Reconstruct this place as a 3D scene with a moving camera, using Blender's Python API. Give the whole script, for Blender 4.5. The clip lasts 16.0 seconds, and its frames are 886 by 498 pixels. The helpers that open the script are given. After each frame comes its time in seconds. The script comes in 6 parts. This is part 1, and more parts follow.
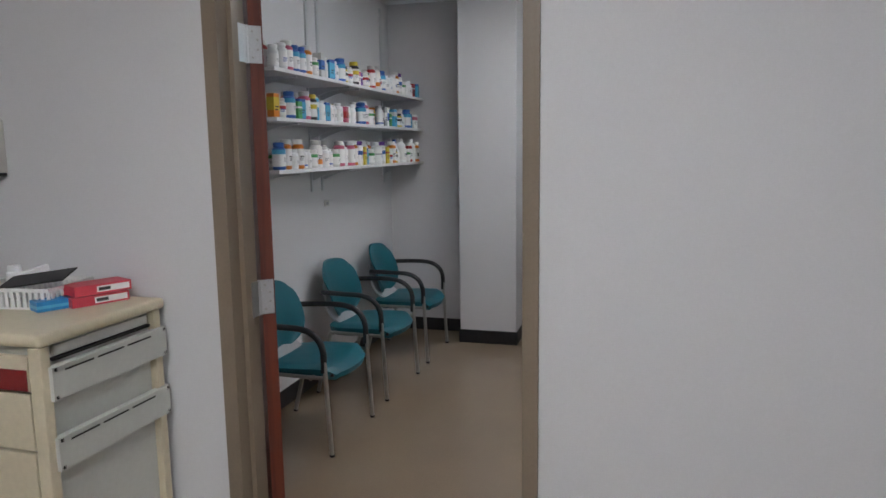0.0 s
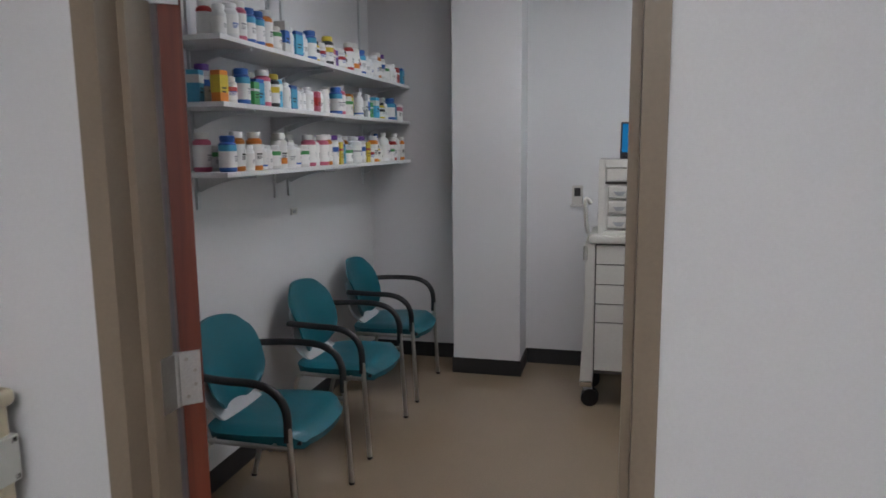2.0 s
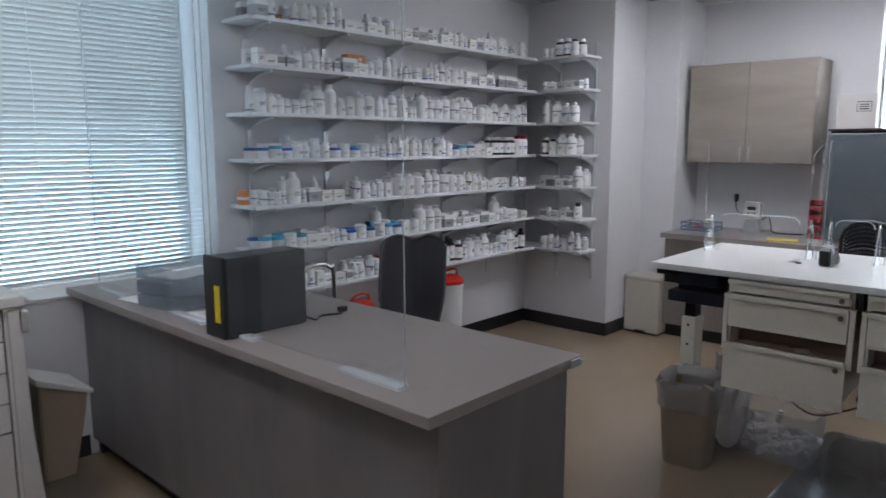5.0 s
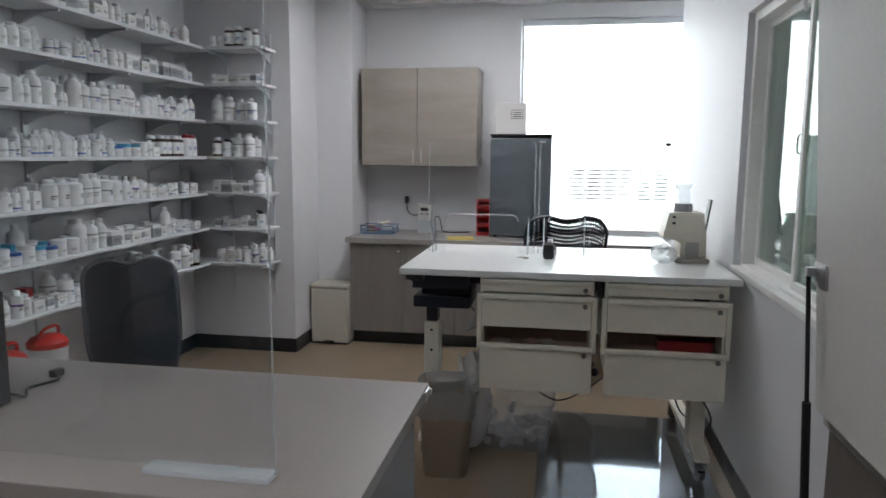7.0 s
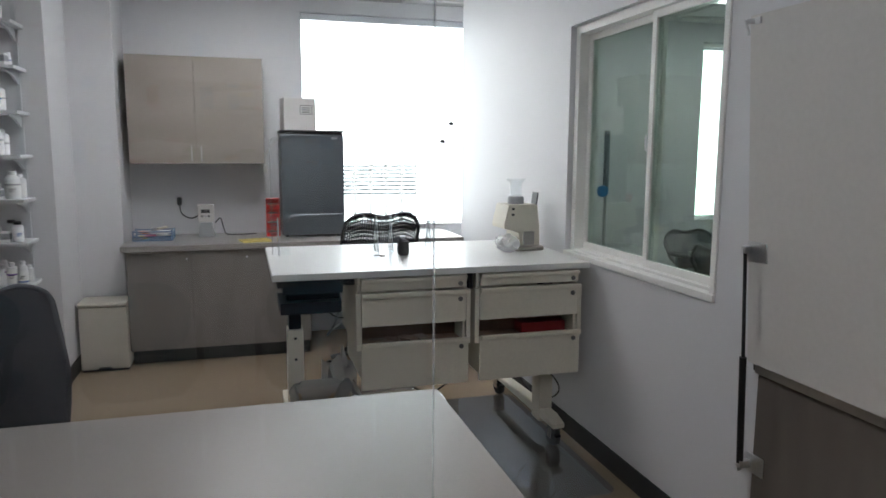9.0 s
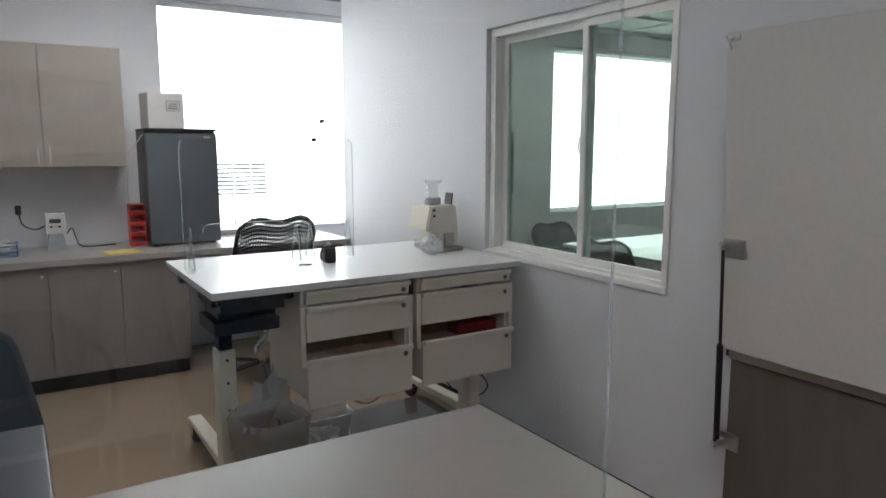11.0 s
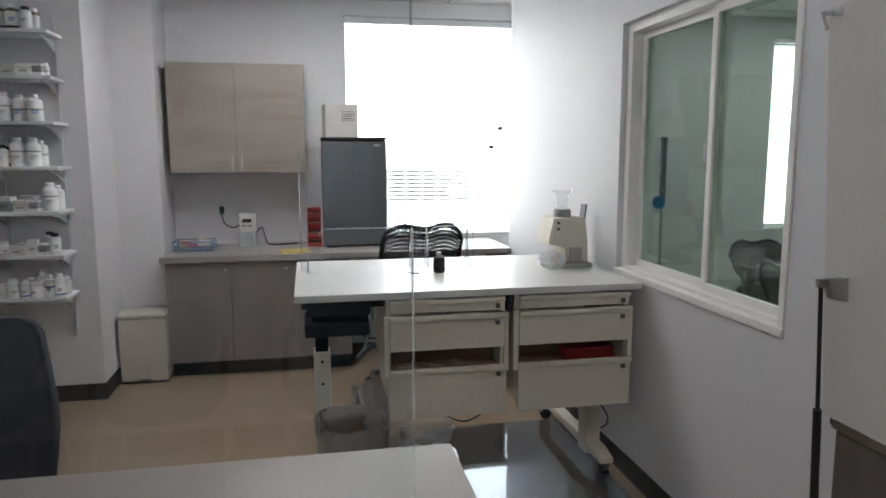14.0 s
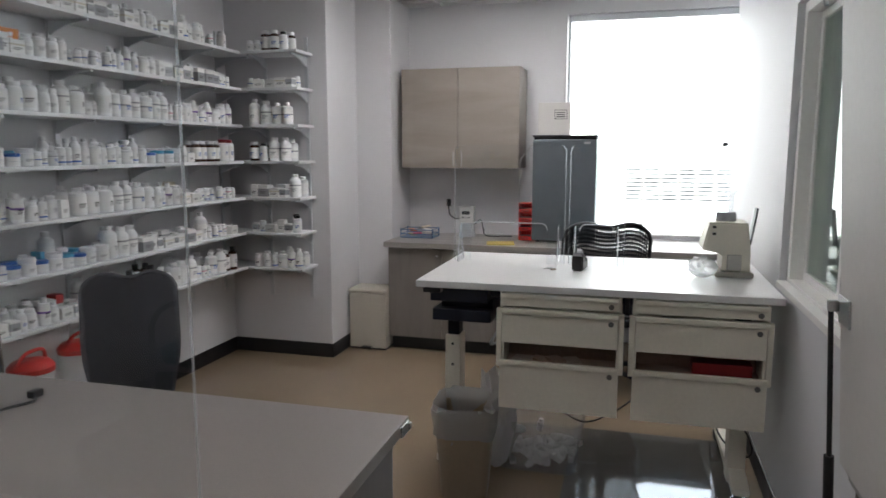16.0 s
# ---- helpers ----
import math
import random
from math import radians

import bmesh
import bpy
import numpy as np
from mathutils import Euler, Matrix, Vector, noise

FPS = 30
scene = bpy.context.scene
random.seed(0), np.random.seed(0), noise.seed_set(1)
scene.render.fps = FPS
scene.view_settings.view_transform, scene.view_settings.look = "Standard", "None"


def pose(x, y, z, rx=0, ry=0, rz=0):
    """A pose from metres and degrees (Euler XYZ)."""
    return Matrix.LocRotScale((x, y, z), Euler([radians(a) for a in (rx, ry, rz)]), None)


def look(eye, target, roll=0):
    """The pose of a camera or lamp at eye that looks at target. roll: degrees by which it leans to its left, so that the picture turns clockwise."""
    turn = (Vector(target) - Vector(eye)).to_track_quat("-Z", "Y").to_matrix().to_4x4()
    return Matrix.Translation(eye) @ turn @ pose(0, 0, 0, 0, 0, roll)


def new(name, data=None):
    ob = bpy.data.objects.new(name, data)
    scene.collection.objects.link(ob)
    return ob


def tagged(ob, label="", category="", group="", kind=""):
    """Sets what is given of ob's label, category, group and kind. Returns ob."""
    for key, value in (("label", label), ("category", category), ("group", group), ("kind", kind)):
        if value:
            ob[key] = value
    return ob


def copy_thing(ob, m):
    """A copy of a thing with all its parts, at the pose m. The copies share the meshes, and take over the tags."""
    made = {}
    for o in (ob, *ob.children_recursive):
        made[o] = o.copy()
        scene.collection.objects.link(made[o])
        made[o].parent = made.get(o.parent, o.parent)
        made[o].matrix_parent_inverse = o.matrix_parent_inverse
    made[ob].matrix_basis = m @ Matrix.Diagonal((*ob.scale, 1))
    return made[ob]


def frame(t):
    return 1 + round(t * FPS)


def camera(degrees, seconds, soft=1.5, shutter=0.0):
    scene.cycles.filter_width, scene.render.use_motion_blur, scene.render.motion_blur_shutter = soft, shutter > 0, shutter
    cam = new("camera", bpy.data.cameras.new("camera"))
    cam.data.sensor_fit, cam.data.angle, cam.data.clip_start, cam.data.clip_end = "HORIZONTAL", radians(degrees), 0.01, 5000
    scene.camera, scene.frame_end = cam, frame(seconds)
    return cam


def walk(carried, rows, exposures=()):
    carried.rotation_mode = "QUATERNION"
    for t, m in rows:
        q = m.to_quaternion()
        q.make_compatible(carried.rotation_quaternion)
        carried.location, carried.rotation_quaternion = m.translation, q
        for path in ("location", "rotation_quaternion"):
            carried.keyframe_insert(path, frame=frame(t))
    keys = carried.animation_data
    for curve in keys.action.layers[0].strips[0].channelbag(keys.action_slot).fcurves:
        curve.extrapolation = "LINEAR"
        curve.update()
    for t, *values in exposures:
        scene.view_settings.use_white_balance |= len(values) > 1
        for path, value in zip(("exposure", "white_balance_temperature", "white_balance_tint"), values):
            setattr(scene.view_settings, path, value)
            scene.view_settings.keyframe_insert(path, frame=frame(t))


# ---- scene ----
cam = camera(65.0, 16.0, soft=1.6, shutter=0.25)
# the approach, in path lengths and degrees, then the walk inside, as eyes and targets
APPROACH = [
    (0.0, 0.0, 0.0, 0.0, -0.11, -8.1, 0.79),
    (0.5, -0.0022, 0.0242, -0.0015, 0.07, -8.35, 0.73),
    (1.0, -0.0027, 0.0595, -0.0022, -0.31, -8.28, 0.64),
    (1.5, -0.0074, 0.0988, -0.0005, -0.51, -8.32, 0.61),
    (2.0, -0.0175, 0.1389, 0.0003, -2.23, -8.42, 0.56),
    (2.5, -0.0263, 0.1788, 0.0002, -10.43, -8.44, 0.56),
    (3.0, -0.0313, 0.2163, 0.0031, -19.99, -8.42, 0.46),
    (3.5, -0.0356, 0.2528, 0.0048, -30.81, -8.6, 0.33),
    (4.0, -0.0267, 0.283, 0.0021, -43.0, -8.5, 0.21),
    (4.2, -0.0213, 0.2945, 0.0026, -46.7, -8.48, 0.17),
    (4.5, -0.0132, 0.3117, 0.0034, -54.23, -8.46, 0.1),
    (5.0, -0.0009, 0.3414, 0.0034, -63.8, -8.49, 0.07),
]
INSIDE = [
    (7.3, (-0.477, 2.883, 1.471), (1.495, 3.069, 1.194), 0.3),
    (7.5, (-0.48, 2.972, 1.485), (1.498, 3.067, 1.201), 0.2),
    (8, (-0.45, 3.175, 1.484), (1.527, 3.057, 1.203), 0.3),
    (8.5, (-0.436, 3.388, 1.488), (1.517, 3.063, 1.204), 0.2),
    (9, (-0.398, 3.569, 1.48), (1.505, 3.023, 1.202), 0.3),
    (9.2, (-0.384, 3.671, 1.474), (1.499, 3.054, 1.199), 0.0),
    (11.3, (-0.081, 4.097, 1.521), (1.579, 3.017, 1.238), -0.0),
    (11.5, (-0.088, 4.1, 1.507), (1.565, 3.009, 1.232), -0.1),
    (12, (-0.087, 4.045, 1.508), (1.565, 2.953, 1.227), -0.2),
    (12.5, (-0.116, 3.891, 1.492), (1.555, 2.827, 1.216), -0.3),
    (13, (-0.15, 3.755, 1.498), (1.635, 2.895, 1.224), -0.2),
    (13.5, (-0.164, 3.582, 1.514), (1.711, 2.945, 1.236), -0.2),
    (14, (-0.186, 3.401, 1.523), (1.759, 3.024, 1.247), -0.1),
    (14.5, (-0.22, 3.185, 1.521), (1.753, 3.015, 1.242), -0.1),
    (15, (-0.235, 2.976, 1.508), (1.746, 2.99, 1.235), 0.0),
    (15.5, (-0.253, 2.763, 1.515), (1.711, 3.026, 1.239), -0.0),
    (16, (-0.285, 2.562, 1.522), (1.624, 3.087, 1.24), 0.0),
]
rows = [(t, pose(0, 0, 1.5, 0, 0, 16.2) @ pose(6 * x, 6 * y, 6 * z, 90 + pitch, roll, yaw)) for t, x, y, z, yaw, pitch, roll in APPROACH]
rows += [(t, look(eye, target, roll)) for t, eye, target, roll in INSIDE]
walk(cam, rows, [(0, 0.05, 6400, 12), (1.5, 0.05, 6400, 12), (2.5, -0.13, 6450, 14), (4.0, -0.15, 6450, 16), (5.0, 0.05, 6100, 15), (7.5, 0, 6350, 11), (9, 0, 6400, 11), (12, 0.03, 6550, 12), (16, 0.02, 6600, 13)])

# ---- world, sun, exposure ----
world = bpy.data.worlds.new("sky")
scene.world = world
world.use_nodes = True
wn = world.node_tree
sky = wn.nodes.new("ShaderNodeTexSky")
sky.sky_type = "NISHITA"
sky.sun_disc = False
sky.sun_elevation, sky.sun_rotation = radians(48), radians(250)
wn.nodes["Background"].inputs[1].default_value = 0.12
wn.links.new(sky.outputs[0], wn.nodes["Background"].inputs[0])
sun = new("sun", bpy.data.lights.new("sun", "SUN"))
sun.data.energy, sun.data.angle, sun.data.color = 4.5, radians(0.5), (1.0, 0.95, 0.88)
sun.matrix_world = look((-30, -12, 36), (0, 0, 0))
scene.view_settings.exposure = 0.0
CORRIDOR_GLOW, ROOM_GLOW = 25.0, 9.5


# ---- materials ----
def mat(name, colour, rough=0.5, metal=0.0, vary=0.08, scale=6.0, grain=60.0, bump=0.0, coat=0.0, wear=0.0, spread=0.0, spec=0.5):
    """A surface with colour variation at two scales, optional relief, roughness wear and a shift from object to object."""
    m = bpy.data.materials.new(name)
    m.use_nodes = True
    nt = m.node_tree
    b = nt.nodes["Principled BSDF"]
    b.inputs["Roughness"].default_value, b.inputs["Metallic"].default_value = rough, metal
    b.inputs["Coat Weight"].default_value = coat
    b.inputs["Specular IOR Level"].default_value = spec
    tc = nt.nodes.new("ShaderNodeTexCoord")
    n1, n2 = nt.nodes.new("ShaderNodeTexNoise"), nt.nodes.new("ShaderNodeTexNoise")
    n1.inputs["Scale"].default_value, n2.inputs["Scale"].default_value = scale, grain
    n1.inputs["Detail"].default_value, n2.inputs["Detail"].default_value = 4, 3
    for n in (n1, n2):
        nt.links.new(tc.outputs["Object"], n.inputs["Vector"])
    add = nt.nodes.new("ShaderNodeMath")
    add.operation = "ADD"
    nt.links.new(n1.outputs["Fac"], add.inputs[0])
    nt.links.new(n2.outputs["Fac"], add.inputs[1])
    rng = nt.nodes.new("ShaderNodeMapRange")
    rng.inputs["From Min"].default_value, rng.inputs["From Max"].default_value = 0.7, 1.3
    rng.inputs["To Min"].default_value, rng.inputs["To Max"].default_value = 1 - vary, 1 + vary
    nt.links.new(add.outputs[0], rng.inputs["Value"])
    hsv = nt.nodes.new("ShaderNodeHueSaturation")
    hsv.inputs["Color"].default_value = (*colour, 1)
    val = rng.outputs[0]
    if spread:
        info = nt.nodes.new("ShaderNodeObjectInfo")
        r2 = nt.nodes.new("ShaderNodeMapRange")
        r2.inputs["To Min"].default_value, r2.inputs["To Max"].default_value = 1 - spread, 1 + spread
        nt.links.new(info.outputs["Random"], r2.inputs["Value"])
        mul = nt.nodes.new("ShaderNodeMath")
        mul.operation = "MULTIPLY"
        nt.links.new(val, mul.inputs[0])
        nt.links.new(r2.outputs[0], mul.inputs[1])
        val = mul.outputs[0]
    nt.links.new(val, hsv.inputs["Value"])
    nt.links.new(hsv.outputs[0], b.inputs["Base Color"])
    if wear:
        r3 = nt.nodes.new("ShaderNodeMapRange")
        r3.inputs["From Min"].default_value, r3.inputs["From Max"].default_value = 0.3, 0.7
        r3.inputs["To Min"].default_value, r3.inputs["To Max"].default_value = max(0.02, rough - wear), rough + wear
        nt.links.new(n1.outputs["Fac"], r3.inputs["Value"])
        nt.links.new(r3.outputs[0], b.inputs["Roughness"])
    if bump:
        bp = nt.nodes.new("ShaderNodeBump")
        bp.inputs["Strength"].default_value, bp.inputs["Distance"].default_value = bump, 0.004
        nt.links.new(n2.outputs["Fac"], bp.inputs["Height"])
        nt.links.new(bp.outputs[0], b.inputs["Normal"])
    return m


def wood(name, dark, light, rough, axis, stretch=14.0, rings=1.4, coat=0.0):
    """Streaked wood or wood-print laminate, its grain along one axis."""
    m = mat(name, light, rough, coat=coat)
    nt = m.node_tree
    b = nt.nodes["Principled BSDF"]
    tc = nt.nodes.new("ShaderNodeTexCoord")
    mp = nt.nodes.new("ShaderNodeMapping")
    sc = [stretch, stretch, stretch]
    sc["xyz".index(axis)] = 1.0
    mp.inputs["Scale"].default_value = sc
    n = nt.nodes.new("ShaderNodeTexNoise")
    n.inputs["Scale"].default_value, n.inputs["Detail"].default_value, n.inputs["Distortion"].default_value = rings, 6, 0.6
    ramp = nt.nodes.new("ShaderNodeValToRGB")
    ramp.color_ramp.elements[0].color, ramp.color_ramp.elements[1].color = (*dark, 1), (*light, 1)
    ramp.color_ramp.elements[0].position, ramp.color_ramp.elements[1].position = 0.32, 0.68
    nt.links.new(tc.outputs["Object"], mp.inputs[0])
    nt.links.new(mp.outputs[0], n.inputs["Vector"])
    nt.links.new(n.outputs["Fac"], ramp.inputs[0])
    nt.links.new(ramp.outputs[0], b.inputs["Base Color"])
    return m


def clear(name, colour, rough=0.0, ior=1.45, gloss=0.0):
    """Clear sheet: see-through, with a mirror share that grows at grazing angles."""
    m = bpy.data.materials.new(name)
    m.use_nodes = True
    nt = m.node_tree
    nt.nodes.remove(nt.nodes["Principled BSDF"])
    out = nt.nodes["Material Output"]
    tr, gl, mix, lw, pw, ml = (nt.nodes.new(k) for k in ("ShaderNodeBsdfTransparent", "ShaderNodeBsdfGlossy", "ShaderNodeMixShader", "ShaderNodeLayerWeight", "ShaderNodeMath", "ShaderNodeMath"))
    tr.inputs[0].default_value = (*colour, 1)
    gl.inputs["Roughness"].default_value = rough
    pw.operation, ml.operation = "POWER", "MULTIPLY_ADD"
    pw.inputs[1].default_value = 5.0
    f0 = ((ior - 1) / (ior + 1)) ** 2
    ml.inputs[1].default_value, ml.inputs[2].default_value = 1 - f0, f0
    nt.links.new(lw.outputs["Facing"], pw.inputs[0])
    nt.links.new(pw.outputs[0], ml.inputs[0])
    nt.links.new(ml.outputs[0], mix.inputs[0])
    nt.links.new(tr.outputs[0], mix.inputs[1])
    nt.links.new(gl.outputs[0], mix.inputs[2])
    nt.links.new(mix.outputs[0], out.inputs[0])
    return m


def frosted(name, colour, through_share=0.5, rough=0.5):
    """Thin sheet that passes light diffusely: blind slats, milky plastic."""
    m = mat(name, colour, rough, vary=0.04)
    nt = m.node_tree
    b = nt.nodes["Principled BSDF"]
    out = nt.nodes["Material Output"]
    t, mix = nt.nodes.new("ShaderNodeBsdfTranslucent"), nt.nodes.new("ShaderNodeMixShader")
    t.inputs[0].default_value = (*colour, 1)
    mix.inputs[0].default_value = through_share
    nt.links.new(b.outputs[0], mix.inputs[1])
    nt.links.new(t.outputs[0], mix.inputs[2])
    nt.links.new(mix.outputs[0], out.inputs[0])
    return m


def film(name, colour, body):
    """Thin cloudy plastic: part see-through, part a pale surface lit from either side, with a soft gloss."""
    m = clear(name, (0.95, 0.96, 0.97), 0.18, 1.6)
    nt = m.node_tree
    out = nt.nodes["Material Output"]
    first = out.inputs[0].links[0].from_socket
    dif, trl, half, mix = (nt.nodes.new(k) for k in ("ShaderNodeBsdfDiffuse", "ShaderNodeBsdfTranslucent", "ShaderNodeMixShader", "ShaderNodeMixShader"))
    dif.inputs[0].default_value = trl.inputs[0].default_value = (*colour, 1)
    mix.inputs[0].default_value = body
    nt.links.new(dif.outputs[0], half.inputs[1])
    nt.links.new(trl.outputs[0], half.inputs[2])
    nt.links.new(first, mix.inputs[1])
    nt.links.new(half.outputs[0], mix.inputs[2])
    nt.links.new(mix.outputs[0], out.inputs[0])
    return m


def glow(name, colour, strength):
    m = bpy.data.materials.new(name)
    m.use_nodes = True
    nt = m.node_tree
    nt.nodes.remove(nt.nodes["Principled BSDF"])
    e = nt.nodes.new("ShaderNodeEmission")
    e.inputs[0].default_value, e.inputs[1].default_value = (*colour, 1), strength
    nt.links.new(e.outputs[0], nt.nodes["Material Output"].inputs[0])
    return m


def vinyl_floor():
    """Polished beige sheet vinyl with fine speckle and worn gloss."""
    m = mat("floor_vinyl", (0.268, 0.207, 0.143), 0.085, vary=0.08, scale=1.3, grain=140, wear=0.03, spec=0.5)
    return m


WALL = mat("wall_paint", (0.66, 0.657, 0.672), 0.55, vary=0.025, scale=1.2, grain=220, bump=0.06)
FLOOR = vinyl_floor()
CEIL = mat("ceiling_tile", (0.75, 0.75, 0.74), 0.9, vary=0.05, grain=90, bump=0.5)
GRID = mat("ceiling_grid", (0.78, 0.78, 0.78), 0.4)
RUBBER = mat("black_rubber_base", (0.016, 0.016, 0.018), 0.45, vary=0.2, wear=0.08)
TAUPE = mat("taupe_frame_paint", (0.235, 0.185, 0.135), 0.42, vary=0.05, grain=120, bump=0.05)
MAHOGANY = wood("mahogany_door", (0.075, 0.014, 0.008), (0.17, 0.035, 0.018), 0.35, "z", 26, 1.2, coat=0.2)
STEEL = mat("brushed_steel", (0.62, 0.63, 0.64), 0.3, 1.0, vary=0.1, grain=200)
CHROME = mat("chrome", (0.75, 0.75, 0.76), 0.14, 1.0, vary=0.04)
SATIN = mat("satin_leg_metal", (0.5, 0.49, 0.47), 0.32, 1.0, vary=0.06)
BLACK = mat("black_plastic", (0.012, 0.012, 0.014), 0.42, vary=0.15, bump=0.1, grain=300)
BLACK_SOFT = mat("black_arm_rubber", (0.011, 0.011, 0.013), 0.36, vary=0.15)
NAVY = mat("navy_black_steel", (0.006, 0.009, 0.022), 0.45, vary=0.1)
GREY_PLASTIC = mat("grey_plastic", (0.33, 0.34, 0.36), 0.4, vary=0.06)
SLATE_GREY = mat("slate_grey_paint", (0.16, 0.19, 0.22), 0.5)
SHELL_GREY = mat("pale_shell_plastic", (0.46, 0.47, 0.49), 0.4, vary=0.05)
TEAL = mat("teal_vinyl", (0.006, 0.118, 0.155), 0.42, vary=0.12, scale=9, grain=260, bump=0.12, wear=0.06)
LAMINATE = mat("grey_counter_laminate", (0.275, 0.245, 0.225), 0.37, vary=0.07, scale=3, grain=420, wear=0.015, spec=0.4)
DESK_SIDE = wood("grey_desk_panel", (0.158, 0.149, 0.145), (0.2, 0.19, 0.186), 0.45, "z", 4, 1.6)
BROWN_PANEL = wood("brown_grey_panel", (0.105, 0.09, 0.077), (0.14, 0.122, 0.106), 0.45, "z", 4, 1.6)
WHITE_LAM = mat("white_laminate", (0.72, 0.72, 0.71), 0.3, vary=0.02, wear=0.012)
LEAF_WHITE = mat("white_melamine", (0.6, 0.575, 0.545), 0.4, vary=0.03, scale=2)
SHELF_WHITE = mat("white_shelf_board", (0.7, 0.71, 0.72), 0.4, vary=0.03)
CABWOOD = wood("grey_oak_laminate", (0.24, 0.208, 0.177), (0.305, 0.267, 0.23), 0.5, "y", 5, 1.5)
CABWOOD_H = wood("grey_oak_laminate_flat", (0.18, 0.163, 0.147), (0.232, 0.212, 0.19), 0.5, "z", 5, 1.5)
COUNTER_E = wood("grey_oak_worktop", (0.235, 0.218, 0.2), (0.34, 0.318, 0.295), 0.34, "y", 9, 1.2)
CREAM = mat("cream_steel", (0.72, 0.68, 0.58), 0.42, vary=0.04, wear=0.05)
BONE = mat("bone_white_plastic", (0.56, 0.545, 0.515), 0.42, vary=0.04, wear=0.04)
CART_SEAM_SHADE = mat("seam_shade", (0.09, 0.085, 0.08), 0.6)
BONE_DIM = mat("bone_grey_plastic", (0.4, 0.385, 0.36), 0.45, vary=0.05)
CART_CREAM = mat("aged_cream_plastic", (0.62, 0.55, 0.4), 0.45, vary=0.05)
CART_PANEL = mat("pale_grey_plastic", (0.55, 0.56, 0.52), 0.45, vary=0.03)
# near-black, stands in for shade in recess, slots and gap; also on screws
DARK_GAP = mat("dark_recess", (0.02, 0.018, 0.016), 0.7)
BROWN_IN = mat("brown_drawer_inside", (0.27, 0.18, 0.14), 0.6, vary=0.15)
RED = mat("red_plastic", (0.55, 0.025, 0.02), 0.38, vary=0.1)
DARK_RED = mat("dark_red_label", (0.2, 0.01, 0.013), 0.45)
TAN = mat("tan_bin_plastic", (0.25, 0.2, 0.145), 0.5, vary=0.05)
BEIGE_BIN = mat("beige_pedal_bin", (0.5, 0.47, 0.4), 0.4, vary=0.04)
FRAME_WHITE = mat("white_window_frame", (0.84, 0.83, 0.8), 0.4, vary=0.03)
ALU = mat("pale_aluminium", (0.6, 0.62, 0.64), 0.35, 0.6, vary=0.04)
GLASS = clear("window_glass", (0.93, 0.965, 0.955), 0.0, 1.5)
GREEN_GLASS = clear("green_tinted_glass", (0.72, 0.815, 0.765), 0.0, 1.75)
PACKET = mat("kraft_packet", (0.33, 0.27, 0.22), 0.7, vary=0.1)
SHIPPING_CARD = mat("shipping_card", (0.6, 0.58, 0.56), 0.8, vary=0.05, scale=8, grain=180, bump=0.1)
LOUVRE = mat("louvre_paint", (0.14, 0.145, 0.15), 0.5, vary=0.1)
CASTOR_GREY = mat("grey_castor_tyre", (0.12, 0.12, 0.125), 0.35, vary=0.1)
LOCK_STEEL = mat("dark_lock_steel", (0.16, 0.155, 0.15), 0.4, 0.7)
MAT_CLEAR = clear("clear_chair_mat", (0.84, 0.89, 0.95), 0.03, 1.42)
ACRYLIC = clear("clear_acrylic", (0.965, 0.975, 0.98), 0.0, 1.4)
# cloudy pale colour puts in the window light that cut edges catch; fainter copy below
ACRYLIC_EDGE = film("acrylic_edge", (0.86, 0.9, 0.92), 0.45)
EDGE_SOFT = film("faint_acrylic_edge", (0.8, 0.84, 0.86), 0.2)
SLAT = frosted("white_blind_slat", (0.62, 0.62, 0.61), 0.05, 0.45)
MILKY = frosted("milky_plastic", (0.82, 0.83, 0.83), 0.35, 0.3)
LINER = film("bin_liner", (0.66, 0.66, 0.66), 0.42)
BAG = film("clear_plastic_bag", (0.75, 0.76, 0.78), 0.16)
SMOKED = film("smoked_tray_plastic", (0.42, 0.47, 0.53), 0.3)
FRIDGE = mat("graphite_fridge_steel", (0.185, 0.21, 0.228), 0.34, 0.75, vary=0.08, grain=180)
CARD = mat("white_cardboard", (0.68, 0.66, 0.62), 0.75, vary=0.05)
INK = mat("black_ink", (0.02, 0.02, 0.022), 0.6)
PAPER = mat("paper", (0.8, 0.8, 0.79), 0.7, vary=0.02)
YELLOW_PAPER = mat("yellow_paper", (0.68, 0.55, 0.16), 0.7, vary=0.04)
MESH_BLACK = mat("charcoal_mesh", (0.018, 0.02, 0.026), 0.6, vary=0.2, grain=400, bump=0.3)
CHARCOAL = mat("charcoal_back_plastic", (0.058, 0.058, 0.066), 0.6, vary=0.15, grain=300, bump=0.15)
SCREEN_BLUE = glow("screen_blue", (0.02, 0.24, 0.55), 0.55)
SCREEN_WHITE = glow("screen_white", (0.75, 0.82, 0.9), 0.55)


# ---- mesh tools ----
def box(bm, x0, x1, y0, y1, z0, z1, bev=0.0, seg=2):
    """An axis-aligned block, its edges rounded by bev."""
    r = bmesh.ops.create_cube(bm, size=1.0)
    for v in r["verts"]:
        v.co = Vector(((x0 + x1) / 2 + v.co.x * (x1 - x0), (y0 + y1) / 2 + v.co.y * (y1 - y0), (z0 + z1) / 2 + v.co.z * (z1 - z0)))
    if bev:
        es = list({e for v in r["verts"] for e in v.link_edges})
        bmesh.ops.bevel(bm, geom=es, offset=bev, segments=seg, affect="EDGES", profile=0.5)
    return bm


def block(*a, **k):
    return box(bmesh.new(), *a, **k)


def blocks(*lists, bev=0.0):
    bm = bmesh.new()
    for a in lists:
        box(bm, *a, bev=bev)
    return bm


